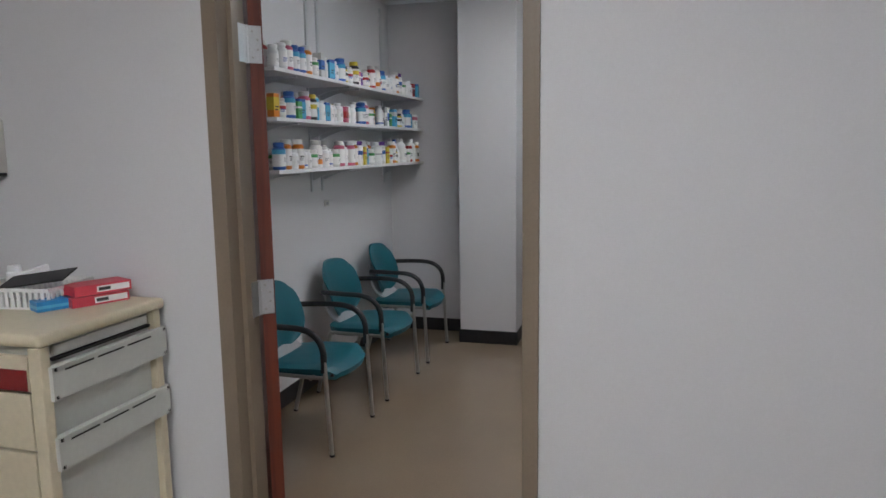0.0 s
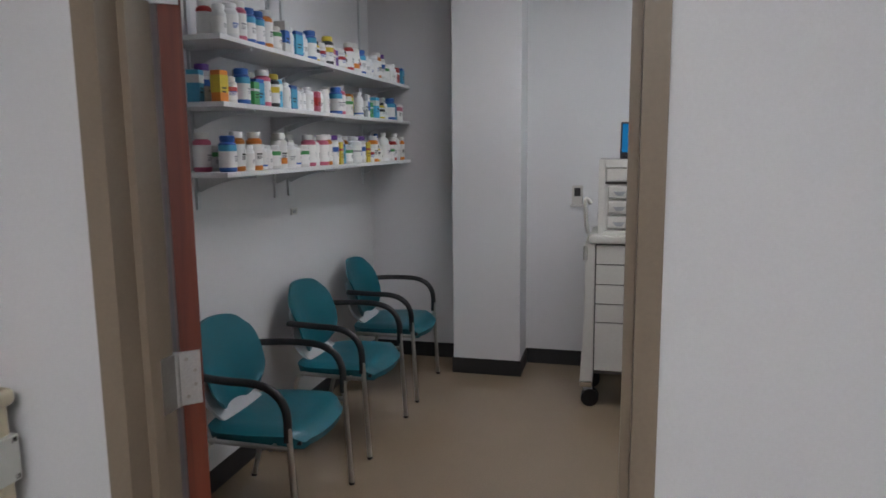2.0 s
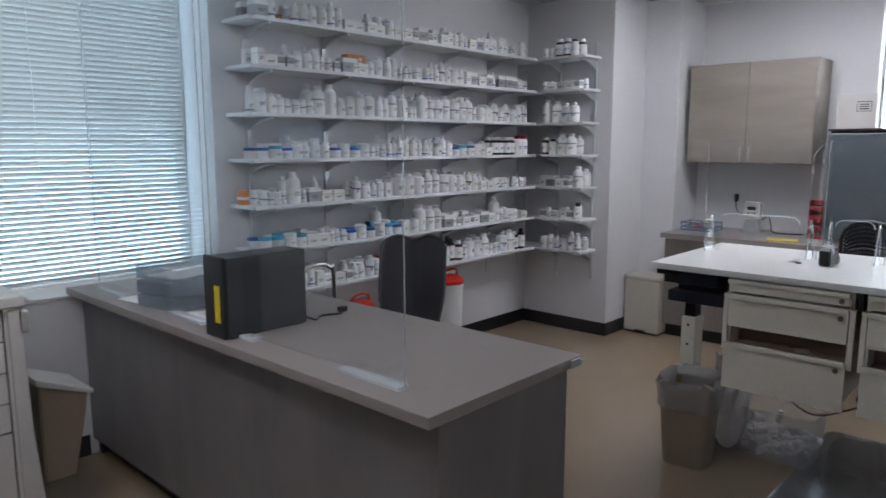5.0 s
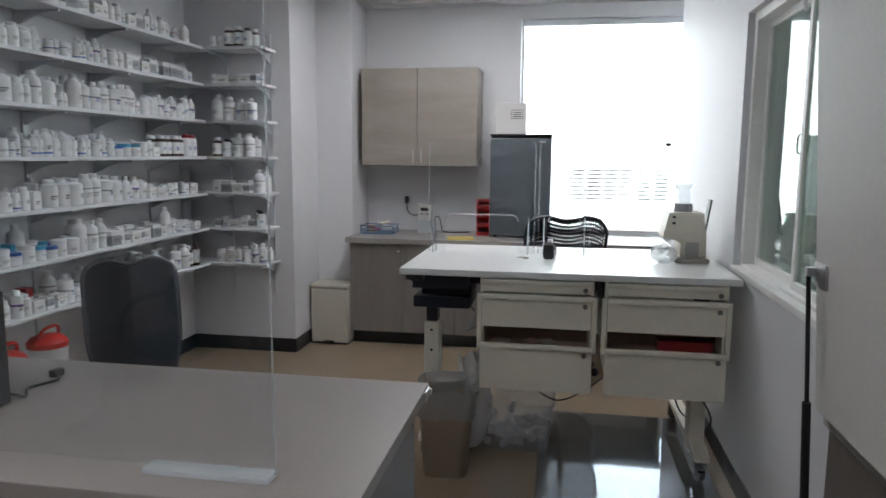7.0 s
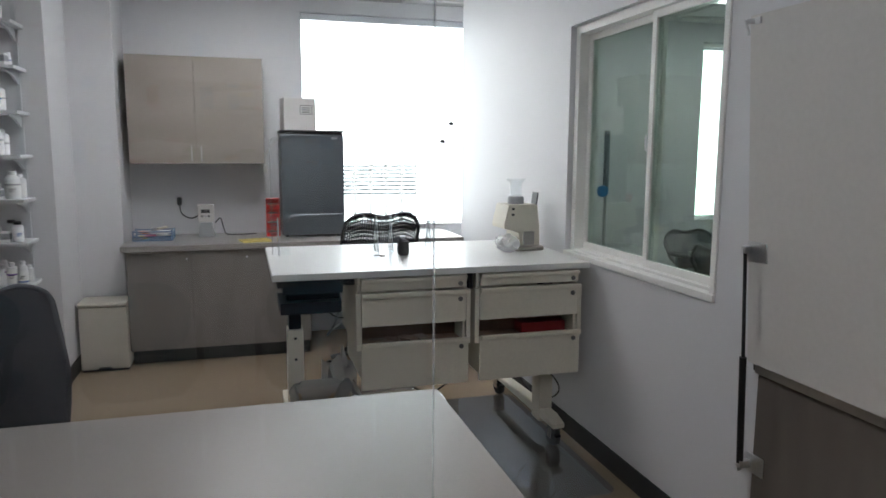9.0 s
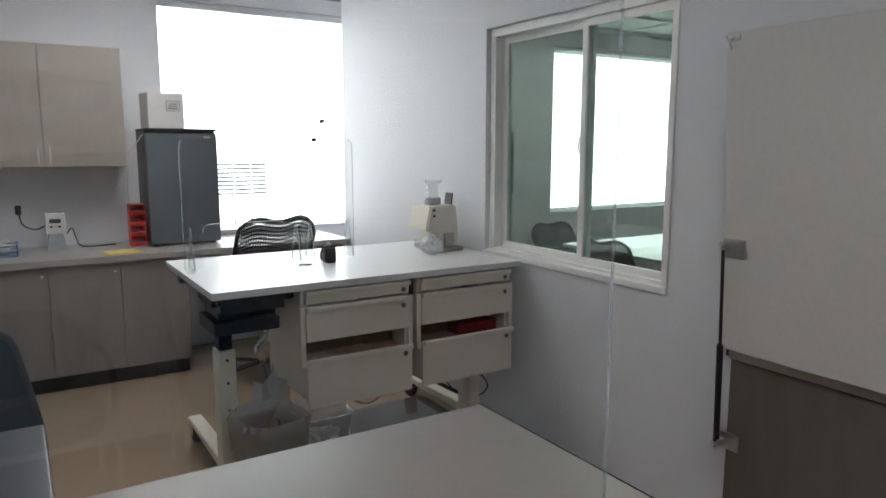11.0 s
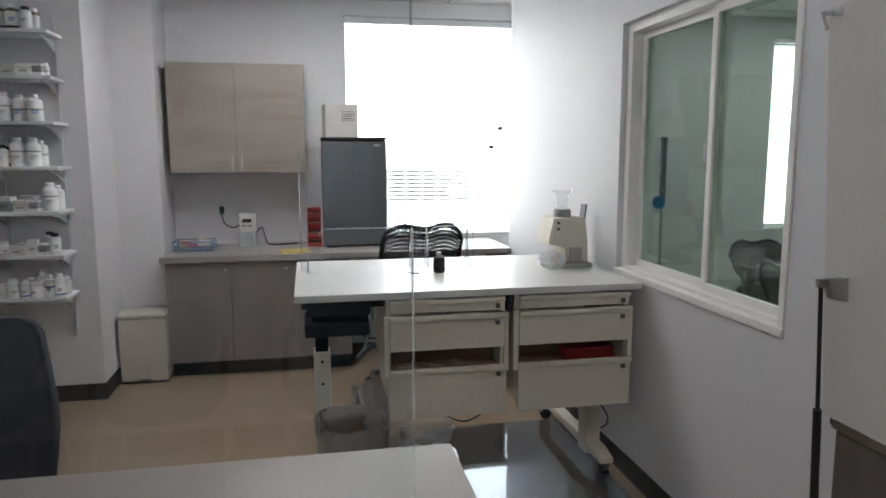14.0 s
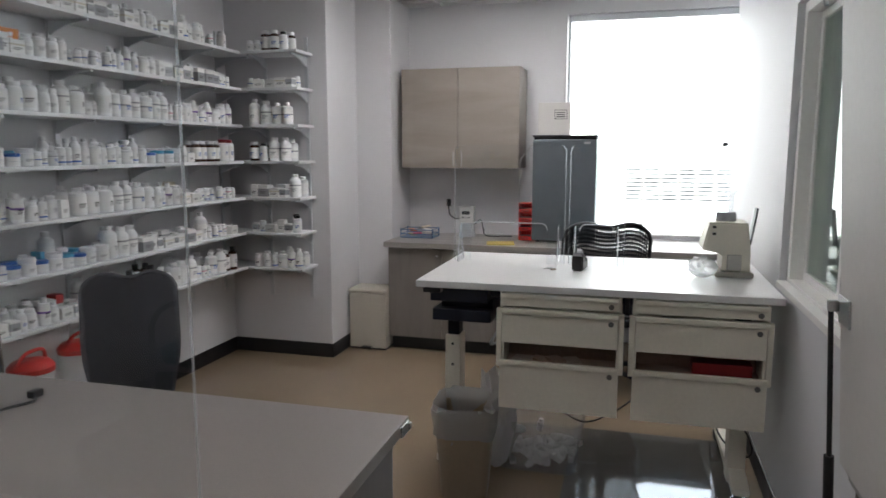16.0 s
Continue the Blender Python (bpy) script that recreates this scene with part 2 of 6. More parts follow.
def prism(pts, lo, hi, axis="y", bm=None, bev=0.0):
    """An outline in the plane across axis, drawn out from lo to hi."""
    bm = bm or bmesh.new()

    def at(p, d):
        return {"x": (d, p[0], p[1]), "y": (p[0], d, p[1]), "z": (p[0], p[1], d)}[axis]

    a, b = [bm.verts.new(at(p, lo)) for p in pts], [bm.verts.new(at(p, hi)) for p in pts]
    fs = [bm.faces.new(a), bm.faces.new(b[::-1])]
    n = len(pts)
    for i in range(n):
        fs.append(bm.faces.new((a[i], b[i], b[(i + 1) % n], a[(i + 1) % n])))
    bmesh.ops.recalc_face_normals(bm, faces=fs)
    if bev:
        es = list({e for f in fs[:2] for e in f.edges})
        bmesh.ops.bevel(bm, geom=es, offset=bev, segments=2, affect="EDGES")
    return bm


def lathe(profile, seg=20, bm=None, at=(0, 0, 0)):
    """A turned body: (radius, height) from the bottom to the top."""
    bm = bm or bmesh.new()
    rings = []
    for r, z in profile:
        rings.append([bm.verts.new((at[0] + r * math.cos(2 * math.pi * k / seg), at[1] + r * math.sin(2 * math.pi * k / seg), at[2] + z)) for k in range(seg)])
    for a, b in zip(rings, rings[1:]):
        for k in range(seg):
            bm.faces.new((a[k], a[(k + 1) % seg], b[(k + 1) % seg], b[k]))
    bm.faces.new(rings[0][::-1])
    bm.faces.new(rings[-1])
    return bm


def tube(pts, r, seg=10, bm=None, flat=1.0):
    """A round bar along a line of points; flat squeezes it across."""
    bm = bm or bmesh.new()
    pts = [Vector(p) for p in pts]
    rings, up = [], None
    for i, p in enumerate(pts):
        d = (pts[min(i + 1, len(pts) - 1)] - pts[max(i - 1, 0)]).normalized()
        if up is None:
            up = d.orthogonal().normalized()
        side = d.cross(up).normalized()
        up = side.cross(d).normalized()
        rings.append([bm.verts.new(p + up * r * math.cos(2 * math.pi * k / seg) + side * r * flat * math.sin(2 * math.pi * k / seg)) for k in range(seg)])
    for a, b in zip(rings, rings[1:]):
        for k in range(seg):
            bm.faces.new((a[k], a[(k + 1) % seg], b[(k + 1) % seg], b[k]))
    bm.faces.new(rings[0][::-1])
    bm.faces.new(rings[-1])
    bmesh.ops.recalc_face_normals(bm, faces=bm.faces)
    return bm


def bend(pts, n=6):
    """A smooth line (Catmull-Rom) through a few points."""
    pts = [Vector(p) for p in pts]
    q = [pts[0] * 2 - pts[1]] + pts + [pts[-1] * 2 - pts[-2]]
    out = []
    for i in range(1, len(q) - 2):
        for k in range(n):
            t = k / n
            out.append(0.5 * ((2 * q[i]) + (q[i + 1] - q[i - 1]) * t + (2 * q[i - 1] - 5 * q[i] + 4 * q[i + 1] - q[i + 2]) * t * t + (3 * q[i] - q[i - 1] - 3 * q[i + 1] + q[i + 2]) * t ** 3))
    return out + [pts[-1]]


def moved(bm, m):
    bmesh.ops.transform(bm, matrix=m, verts=bm.verts)
    return bm


def rounded(w, h, r, n=5):
    """A rounded rectangle outline about the origin."""
    out = []
    for cx, cy, a0 in ((w / 2 - r, h / 2 - r, 0), (-w / 2 + r, h / 2 - r, 90), (-w / 2 + r, -h / 2 + r, 180), (w / 2 - r, -h / 2 + r, 270)):
        for k in range(n + 1):
            a = radians(a0 + 90 * k / n)
            out.append((cx + r * math.cos(a), cy + r * math.sin(a)))
    return out


def soft_normals(bm):
    """Corner normals weighted by face area, so that wide faces stay flat beside their rounded edges."""
    bm.faces.index_update()
    area = [f.calc_area() for f in bm.faces]
    out = []
    for f in bm.faces:
        n = f.normal
        for v in f.verts:
            t = Vector((0, 0, 0))
            for g in v.link_faces:
                if g.normal.dot(n) > 0.788:
                    t += g.normal * area[g.index]
            out.append(t.normalized() if t.length > 1e-14 else n.copy())
    return out


def mesh_of(name, bm, material):
    me = bpy.data.meshes.new(name)
    bm.normal_update()
    normals = soft_normals(bm)
    bm.to_mesh(me)
    bm.free()
    for m in material if isinstance(material, (list, tuple)) else [material]:
        me.materials.append(m)
    me.shade_smooth()
    me.normals_split_custom_set(normals)
    return me


def solid(name, bm, material, label="", category="", group="", kind="", at=None):
    """A thing, or a piece of the setting, that is one mesh."""
    ob = new(name, mesh_of(name, bm, material))
    if at is not None:
        ob.matrix_world = at
    return tagged(ob, label, category, group, kind)


def part(name, bm, material, parent, label=""):
    """A part: one mesh under a thing or under another part, in the parent's own space."""
    ob = new(name, mesh_of(name, bm, material))
    ob.parent = parent
    return tagged(ob, label)


def thing(name, m, label, category, group="", kind=""):
    """The Empty at a thing's base; its parts are built in its own space."""
    ob = new(name)
    ob.empty_display_size = 0.05
    ob.matrix_world = m
    return tagged(ob, label, category, group, kind)


def setting(name, bm, material, label="", at=None):
    return solid(name, bm, material, label, kind="structure", at=at)


# ---- the large structure ----
XW, XE, YN, YS, YC = -2.03, 5.30, 5.47, 1.955, 1.83   # west, east, north, south faces; corridor face of the south wall
H = 2.66
T, TN = 0.2, 0.36
FX0, FX1, FY0, FY1 = -3.4, 5.30, -2.6, 5.47
setting("floor", block(FX0 - T, XE + T, FY0 - T, YN + T, -0.12, 0.0), FLOOR, "polished beige sheet vinyl floor")
setting("wall_west", block(XW - T, XW, YS, YN, 0, H), WALL, "light grey painted plaster wall")
# north wall with the blind window
WNX0, WNX1, WNZ0, WNZ1 = -0.17, 1.41, 0.80, 2.45
setting("wall_north", blocks((XW - T, WNX0, YN, YN + TN, 0, H), (WNX1, 4.31, YN, YN + TN, 0, H), (WNX0, WNX1, YN, YN + TN, 0, WNZ0), (WNX0, WNX1, YN, YN + TN, WNZ1, H)), WALL, "light grey painted wall with a window opening")
setting("column", block(-1.365, -0.92, 5.155, YN - 0.002, 0, H, bev=0.006), WALL, "square light grey painted column against the wall")
# pier beside the shelves, stepping back to the kitchen counter
setting("wall_pier", blocks((4.31, XE + T, 4.67, YN + T, 0, H), (4.84, XE + T, 4.385, 4.67, 0, H)), WALL, "light grey painted wall pier with stepped corner")
# east wall with its window, flush with the south wall
WEY0, WEY1, WEZ0, WEZ1 = 1.50, 3.105, 0.86, 2.55
setting("wall_east", blocks((XE, XE + T, WEY1, 4.385, 0, H), (XE, XE + T, WEY0, WEY1, 0, WEZ0), (XE, XE + T, WEY0, WEY1, WEZ1, H)), WALL, "light grey painted wall with a tall window opening")
# south wall with the doorway and the interior window
DX0, DX1, DZ = -1.205, -0.299, 2.10
IX0, IX1, IZ0, IZ1 = 1.685, 2.905, 0.944, 2.106
setting("wall_south", blocks((FX0, DX0, YC, YS, 0, H), (DX0, DX1, YC, YS, DZ, H), (DX1, IX0, YC, YS, 0, H), (IX0, IX1, YC, YS, 0, IZ0), (IX0, IX1, YC, YS, IZ1, H), (IX1, 4.715, YC, YS, 0, H)), WALL, "light grey painted partition with doorway and interior window")
setting("wall_alcove", blocks((4.595, 4.715, 1.38, YC, 0, H), (4.595, XE, 1.26, 1.38, 0, H)), WALL, "light grey painted alcove walls by the window")
# corridor and meeting room behind it
setting("wall_corridor_west", block(FX0 - T, FX0, FY0, YN, 0, H), WALL)
setting("wall_far_south", block(FX0 - T, XE + T, FY0 - T, FY0, 0, H), WALL)
setting("wall_between", block(0.95, 1.07, FY0, YC, 0, H), WALL)
NY0, NY1, NZ0, NZ1 = -2.56, -0.56, 0.83, 2.49
setting("wall_meeting_room_east", blocks((XE, XE + T, NY1, WEY0, 0, H), (XE, XE + T, FY0 - T, NY0, 0, H), (XE, XE + T, NY0, NY1, 0, NZ0), (XE, XE + T, NY0, NY1, NZ1, H)), WALL)


def ceiling_mesh():
    """Slab with lay-in tiles and thin grid bars below it."""
    bm = block(FX0 - T, XE + T, FY0 - T, YN + T, H + 0.02, H + 0.2)
    x = FX0
    while x < XE:
        box(bm, x - 0.012, x + 0.012, FY0, YN, H - 0.004, H + 0.021)
        x += 0.61
    y = FY0
    while y < YN:
        box(bm, FX0, XE, y - 0.012, y + 0.012, H - 0.003, H + 0.0205)
        y += 0.61
    return bm


setting("ceiling", ceiling_mesh(), CEIL, "white lay-in tile ceiling with grid")


def skirting(name, pieces):
    setting(name, blocks(*pieces, bev=0.003), RUBBER, "black rubber skirting along the wall")


B = 0.105
skirting("baseboard", [(XW, XW + 0.008, YS + 0.01, YN, 0, B), (XW, -1.365, YN - 0.008, YN, 0, B), (-0.92, 0.66, YN - 0.008, YN, 0, B), (1.3, 4.31, YN - 0.008, YN, 0, B),
                       (-1.373, -0.912, 5.147, 5.155, 0, B), (-1.373, -1.365, 5.155, YN, 0, B), (-0.92, -0.912, 5.155, YN, 0, B),
                       (4.302, 4.31, 4.662, YN - 0.008, 0, B), (4.302, 4.84, 4.662, 4.67, 0, B), (4.832, 4.84, 4.385, 4.662, 0, B),
                       (1.33, 4.715, YS, YS + 0.008, 0, B), (DX1 + 0.05, 0.6, YS, YS + 0.008, 0, B), (XW, DX0 - 0.05, YS, YS + 0.008, 0, B)])
skirting("baseboard_corridor", [(FX0, DX0 - 0.05, YC - 0.008, YC, 0, B), (DX1 + 0.05, 0.95, YC - 0.008, YC, 0, B), (FX0, 0.95, FY0, FY0 + 0.008, 0, B)])


# door frame: rolled steel with a stop, and the open door
def door_frame():
    f = 0.045
    jl = [(DX0 - f, YC - 0.012), (DX0 + 0.003, YC - 0.012), (DX0 + 0.003, YC + 0.044), (DX0 + 0.019, YC + 0.044), (DX0 + 0.019, YC + 0.076), (DX0 + 0.003, YC + 0.076), (DX0 + 0.003, YS + 0.012), (DX0 - f, YS + 0.012)]
    bm = prism(jl, 0, DZ, "z")
    jr = [(DX1 + 0.034 if x < DX0 - 0.01 else DX0 + DX1 - x, y) for x, y in jl]
    prism(jr, 0, DZ, "z", bm)
    box(bm, DX0 - f, DX1 + f, YC - 0.012, YS + 0.012, DZ - 0.003, DZ + f)
    return bm


fr = thing("door_frame", pose(0, 0, 0), "taupe painted steel door frame", "door frame", kind="structure")
part("frame", door_frame(), TAUPE, fr)


def open_door():
    """Leaf from the hinge pin along +x, swung wide open."""
    d = thing("door_1", pose(DX0 + 0.004, YS + 0.022, 0, 0, 0, 132), "open dark red mahogany veneered door with steel hinges", "door", kind="structure")
    w = 0.872
    part("leaf", block(0.01, w, -0.052, -0.007, 0.012, DZ - 0.008, bev=0.002), MAHOGANY, d)
    part("edge_lipping", block(0.0055, 0.0095, -0.051, -0.008, 0.014, DZ - 0.01), MAHOGANY, d)
    for z in (0.235, 1.03, 1.835):
        h = part("hinge", blocks((0.001, 0.0052, -0.046, -0.004, z - 0.057, z + 0.057)), STEEL, d, "brushed steel butt hinge")
        part("knuckle", lathe([(0.007, z - 0.058), (0.0075, z - 0.056), (0.0075, z + 0.056), (0.007, z + 0.058)], 10, at=(0.0, 0.003, 0)), STEEL, h)
        for dz in (-0.04, -0.015, 0.015, 0.04):
            part("screw", moved(lathe([(0.004, 0), (0.003, 0.0012)], 8), pose(0.0006, -0.026 + 0.008 * (1 if dz * dz > 0.001 else -1), z + dz, 0, -90, 0)), SATIN, h)
    for s in (-1, 1):
        part("lever", moved(tube(bend([(w - 0.06, -0.03 + s * 0.025, 1.0), (w - 0.06, -0.03 + s * 0.065, 1.0), (w - 0.09, -0.03 + s * 0.07, 1.0), (w - 0.18, -0.03 + s * 0.07, 1.0)]), 0.008), pose(0, 0, 0)), STEEL, d)
    return d


open_door()
for z in (0.235, 1.03, 1.835):
    ob = part("hinge_leaf", block(DX0 + 0.0035, DX0 + 0.0065, YS - 0.032, YS + 0.012, z - 0.057, z + 0.057), STEEL, fr, "brushed steel hinge leaf")


# ---- windows ----
def blind(parent, x0, x1, z0, z1, y, tilt, pitch=0.0205, w=0.025, mats=(SLAT, ALU)):
    """A venetian blind across x: head rail, one object a slat, bottom rail, cords and wand."""
    part("head_rail", block(x0, x1, y - 0.02, y + 0.02, z1 - 0.035, z1, bev=0.003), FRAME_WHITE, parent)
    part("bottom_rail", block(x0, x1, y - 0.012, y + 0.012, z0, z0 + 0.014, bev=0.003), FRAME_WHITE, parent)
    n = int((z1 - z0 - 0.06) / pitch)
    pts = [(-w / 2, -0.0012), (0, 0.0016), (w / 2, -0.0012), (w / 2, -0.0016), (0, 0.0012), (-w / 2, -0.0016)]
    me = mesh_of("slat", moved(prism(pts, x0 + 0.004, x1 - 0.004, "x"), pose(0, 0, 0, tilt, 0, 0)), mats[0])
    for k in range(n):
        ob = new("slat", me)
        ob.parent = parent
        ob.matrix_basis = pose(0, y, z0 + 0.03 + k * pitch, random.uniform(-0.12, 0.12))
    for f in (0.12, 0.5, 0.88):
        x = x0 + (x1 - x0) * f
        part("cord", tube([(x, y - 0.011, z0 + 0.01), (x, y - 0.011, z1 - 0.03)], 0.0009, 5), ALU, parent)


w1 = thing("window_1", pose(0, 0, 0), "wide window behind closed white venetian blinds", "window", kind="structure")
yw = YN + 0.3
part("window_frame", blocks((WNX0, WNX1, yw, yw + 0.05, WNZ0, WNZ0 + 0.05), (WNX0, WNX1, yw, yw + 0.05, WNZ1 - 0.05, WNZ1), (WNX0, WNX0 + 0.05, yw, yw + 0.05, WNZ0 + 0.05, WNZ1 - 0.05), (WNX1 - 0.05, WNX1, yw, yw + 0.05, WNZ0 + 0.05, WNZ1 - 0.05), bev=0.003), ALU, w1)
pane = part("pane", block(WNX0 + 0.05, WNX1 - 0.05, yw + 0.02, yw + 0.026, WNZ0 + 0.05, WNZ1 - 0.05), GLASS, w1)
pane.visible_shadow = False
part("window_sill", block(WNX0, WNX1, YN - 0.012, yw, WNZ0, WNZ0 + 0.018, bev=0.004), WHITE_LAM, w1)
bl = thing("venetian_blind", pose(0, 0, 0), "closed white aluminium venetian blind in the window", "blind")
blind(bl, WNX0 + 0.012, WNX1 - 0.03, WNZ0 + 0.022, WNZ1 - 0.005, YN + 0.255, -54, pitch=0.0265, w=0.0315)
part("wand", tube([(WNX0 + 0.13, YN + 0.215, WNZ1 - 0.04), (WNX0 + 0.13, YN + 0.212, 1.75)], 0.004, 6), ACRYLIC_EDGE, bl)

w2 = thing("window_2", pose(0, 0, 0), "tall bright window with pale aluminium frame", "window", kind="structure")
xw = XE + 0.13
part("window_frame", blocks((xw, xw + 0.04, WEY0, WEY1, WEZ0, WEZ0 + 0.02), (xw, xw + 0.04, WEY0, WEY1, WEZ1 - 0.02, WEZ1), (xw, xw + 0.04, WEY0, WEY0 + 0.02, WEZ0 + 0.02, WEZ1 - 0.02), (xw, xw + 0.04, WEY1 - 0.02, WEY1, WEZ0 + 0.02, WEZ1 - 0.02), bev=0.003), ALU, w2)
pane = part("pane", block(xw + 0.015, xw + 0.021, WEY0 + 0.02, WEY1 - 0.02, WEZ0 + 0.02, WEZ1 - 0.02), GLASS, w2)
pane.visible_shadow = False
part("window_sill", block(XE - 0.01, xw, WEY0 + 0.002, WEY1, WEZ0, WEZ0 + 0.016, bev=0.004), WHITE_LAM, w2)
# added rail and two dark blocks, standing in for an unidentified line and marks
part("transom", block(xw - 0.004, xw + 0.046, WEY0 + 0.045, 1.93, 1.615, 1.625), ALU, w2)
for yy, zz in ((1.835, 1.70), (1.91, 1.548)):
    part("catch", block(xw - 0.02, xw - 0.001, yy - 0.022, yy + 0.022, zz, zz + 0.032, bev=0.003), BLACK, w2, "small dark block added at the window")
part("head_rail", block(XE + 0.04, XE + 0.085, WEY0 + 0.01, WEY1 - 0.01, WEZ1 - 0.05, WEZ1 - 0.002, bev=0.004), ALU, w2, "raised blind head rail")

w3 = thing("window_3", pose(0, 0, 0), "meeting room window with white blind", "window", kind="structure")
part("window_frame", blocks((xw, xw + 0.05, NY0, NY1, NZ0, NZ0 + 0.045), (xw, xw + 0.05, NY0, NY1, NZ1 - 0.045, NZ1), (xw, xw + 0.05, NY0, NY0 + 0.045, NZ0 + 0.045, NZ1 - 0.045), (xw, xw + 0.05, NY1 - 0.045, NY1, NZ0 + 0.045, NZ1 - 0.045)), ALU, w3)
pane = part("pane", block(xw + 0.02, xw + 0.026, NY0 + 0.045, NY1 - 0.045, NZ0 + 0.045, NZ1 - 0.045), GLASS, w3)
pane.visible_shadow = False
part("window_sill", block(XE - 0.01, xw, NY0, NY1, NZ0, NZ0 + 0.016), WHITE_LAM, w3)

# interior sliding window
w4 = thing("window_4", pose(0, 0, 0), "interior sliding window with white frame and green-tinted glass", "window", kind="structure")
c = 0.042
yo = YS - 0.03
part("casing", blocks((IX0, IX0 + c, YC - 0.01, yo, IZ0, IZ1), (IX1 - c, IX1, YC - 0.01, yo, IZ0, IZ1), (IX0 + c, IX1 - c, YC - 0.01, yo, IZ1 - c, IZ1), (IX0 + c, IX1 - c, YC - 0.01, yo, IZ0, IZ0 + c), bev=0.003), FRAME_WHITE, w4)
part("window_sill", block(IX0 + 0.001, IX1 - 0.001, yo + 0.0005, YS + 0.012, IZ0 + 0.001, IZ0 + 0.03, bev=0.004), FRAME_WHITE, w4)
part("side_stop", block(IX0 + 0.001, IX0 + 0.03, yo + 0.0005, YS + 0.006, IZ0 + 0.031, IZ1 - 0.001, bev=0.003), FRAME_WHITE, w4)
xm = 2.235


def sash(name, x0, x1, y):
    s = 0.032
    z0, z1 = IZ0 + c, IZ1 - c
    fr_ = part(name, blocks((x0, x0 + s, y, y + 0.022, z0, z1), (x1 - s, x1, y, y + 0.022, z0, z1), (x0 + s, x1 - s, y, y + 0.022, z0, z0 + s), (x0 + s, x1 - s, y, y + 0.022, z1 - s, z1), bev=0.002), FRAME_WHITE, w4)
    g = part("pane", block(x0 + s, x1 - s, y + 0.009, y + 0.014, z0 + s, z1 - s), GREEN_GLASS, fr_)
    g.visible_shadow = False
    return fr_


sash("sash", xm - 0.018, IX1 - c, YC + 0.02)
s2 = sash("sash", IX0 + c, xm + 0.018, YC + 0.05)
part("latch", moved(tube(bend([(0, 0, -0.035), (0, 0.01, -0.028), (0, 0.012, 0), (0, 0.01, 0.028), (0, 0, 0.035)], 4), 0.004, 8), pose(xm + 0.012, YC + 0.072, 1.52)), STEEL, s2)

# daylight beyond the windows
DAY = glow("hazy_daylight", (0.975, 0.98, 1.0), 7.5)
DAY_N = glow("north_daylight", (0.68, 0.87, 1.0), 6.8)
setting("backdrop_east", block(8.6, 8.65, -16.0, 6.5, -1.5, 6.0), DAY, "bright hazy daylight outside")
setting("backdrop_north", block(-3.0, 4.0, 7.4, 7.45, -1.0, 5.0), DAY_N, "bright hazy daylight outside")
setting("ground", block(-60, 60, -60, 60, -0.6, -0.5), mat("asphalt", (0.05, 0.05, 0.05), 0.8, bump=0.3), "grey asphalt ground outside")


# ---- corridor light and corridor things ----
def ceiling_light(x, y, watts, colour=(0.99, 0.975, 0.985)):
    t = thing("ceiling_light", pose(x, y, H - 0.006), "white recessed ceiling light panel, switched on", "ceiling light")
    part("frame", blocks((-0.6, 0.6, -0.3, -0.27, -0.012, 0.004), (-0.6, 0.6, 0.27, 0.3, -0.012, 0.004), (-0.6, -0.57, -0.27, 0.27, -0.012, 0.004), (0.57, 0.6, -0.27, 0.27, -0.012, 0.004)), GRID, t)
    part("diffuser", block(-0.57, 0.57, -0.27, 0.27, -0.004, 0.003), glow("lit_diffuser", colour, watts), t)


# unseen panel, added overhead to brighten the corridor
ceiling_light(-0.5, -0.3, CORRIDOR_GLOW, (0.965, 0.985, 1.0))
for x, y in ((-0.35, 3.9), (3.75, 3.5)):
    ceiling_light(x, y, ROOM_GLOW * (1.15 if x < 1 else 1.4))
ceiling_light(3.9, -0.3, ROOM_GLOW * 0.9)


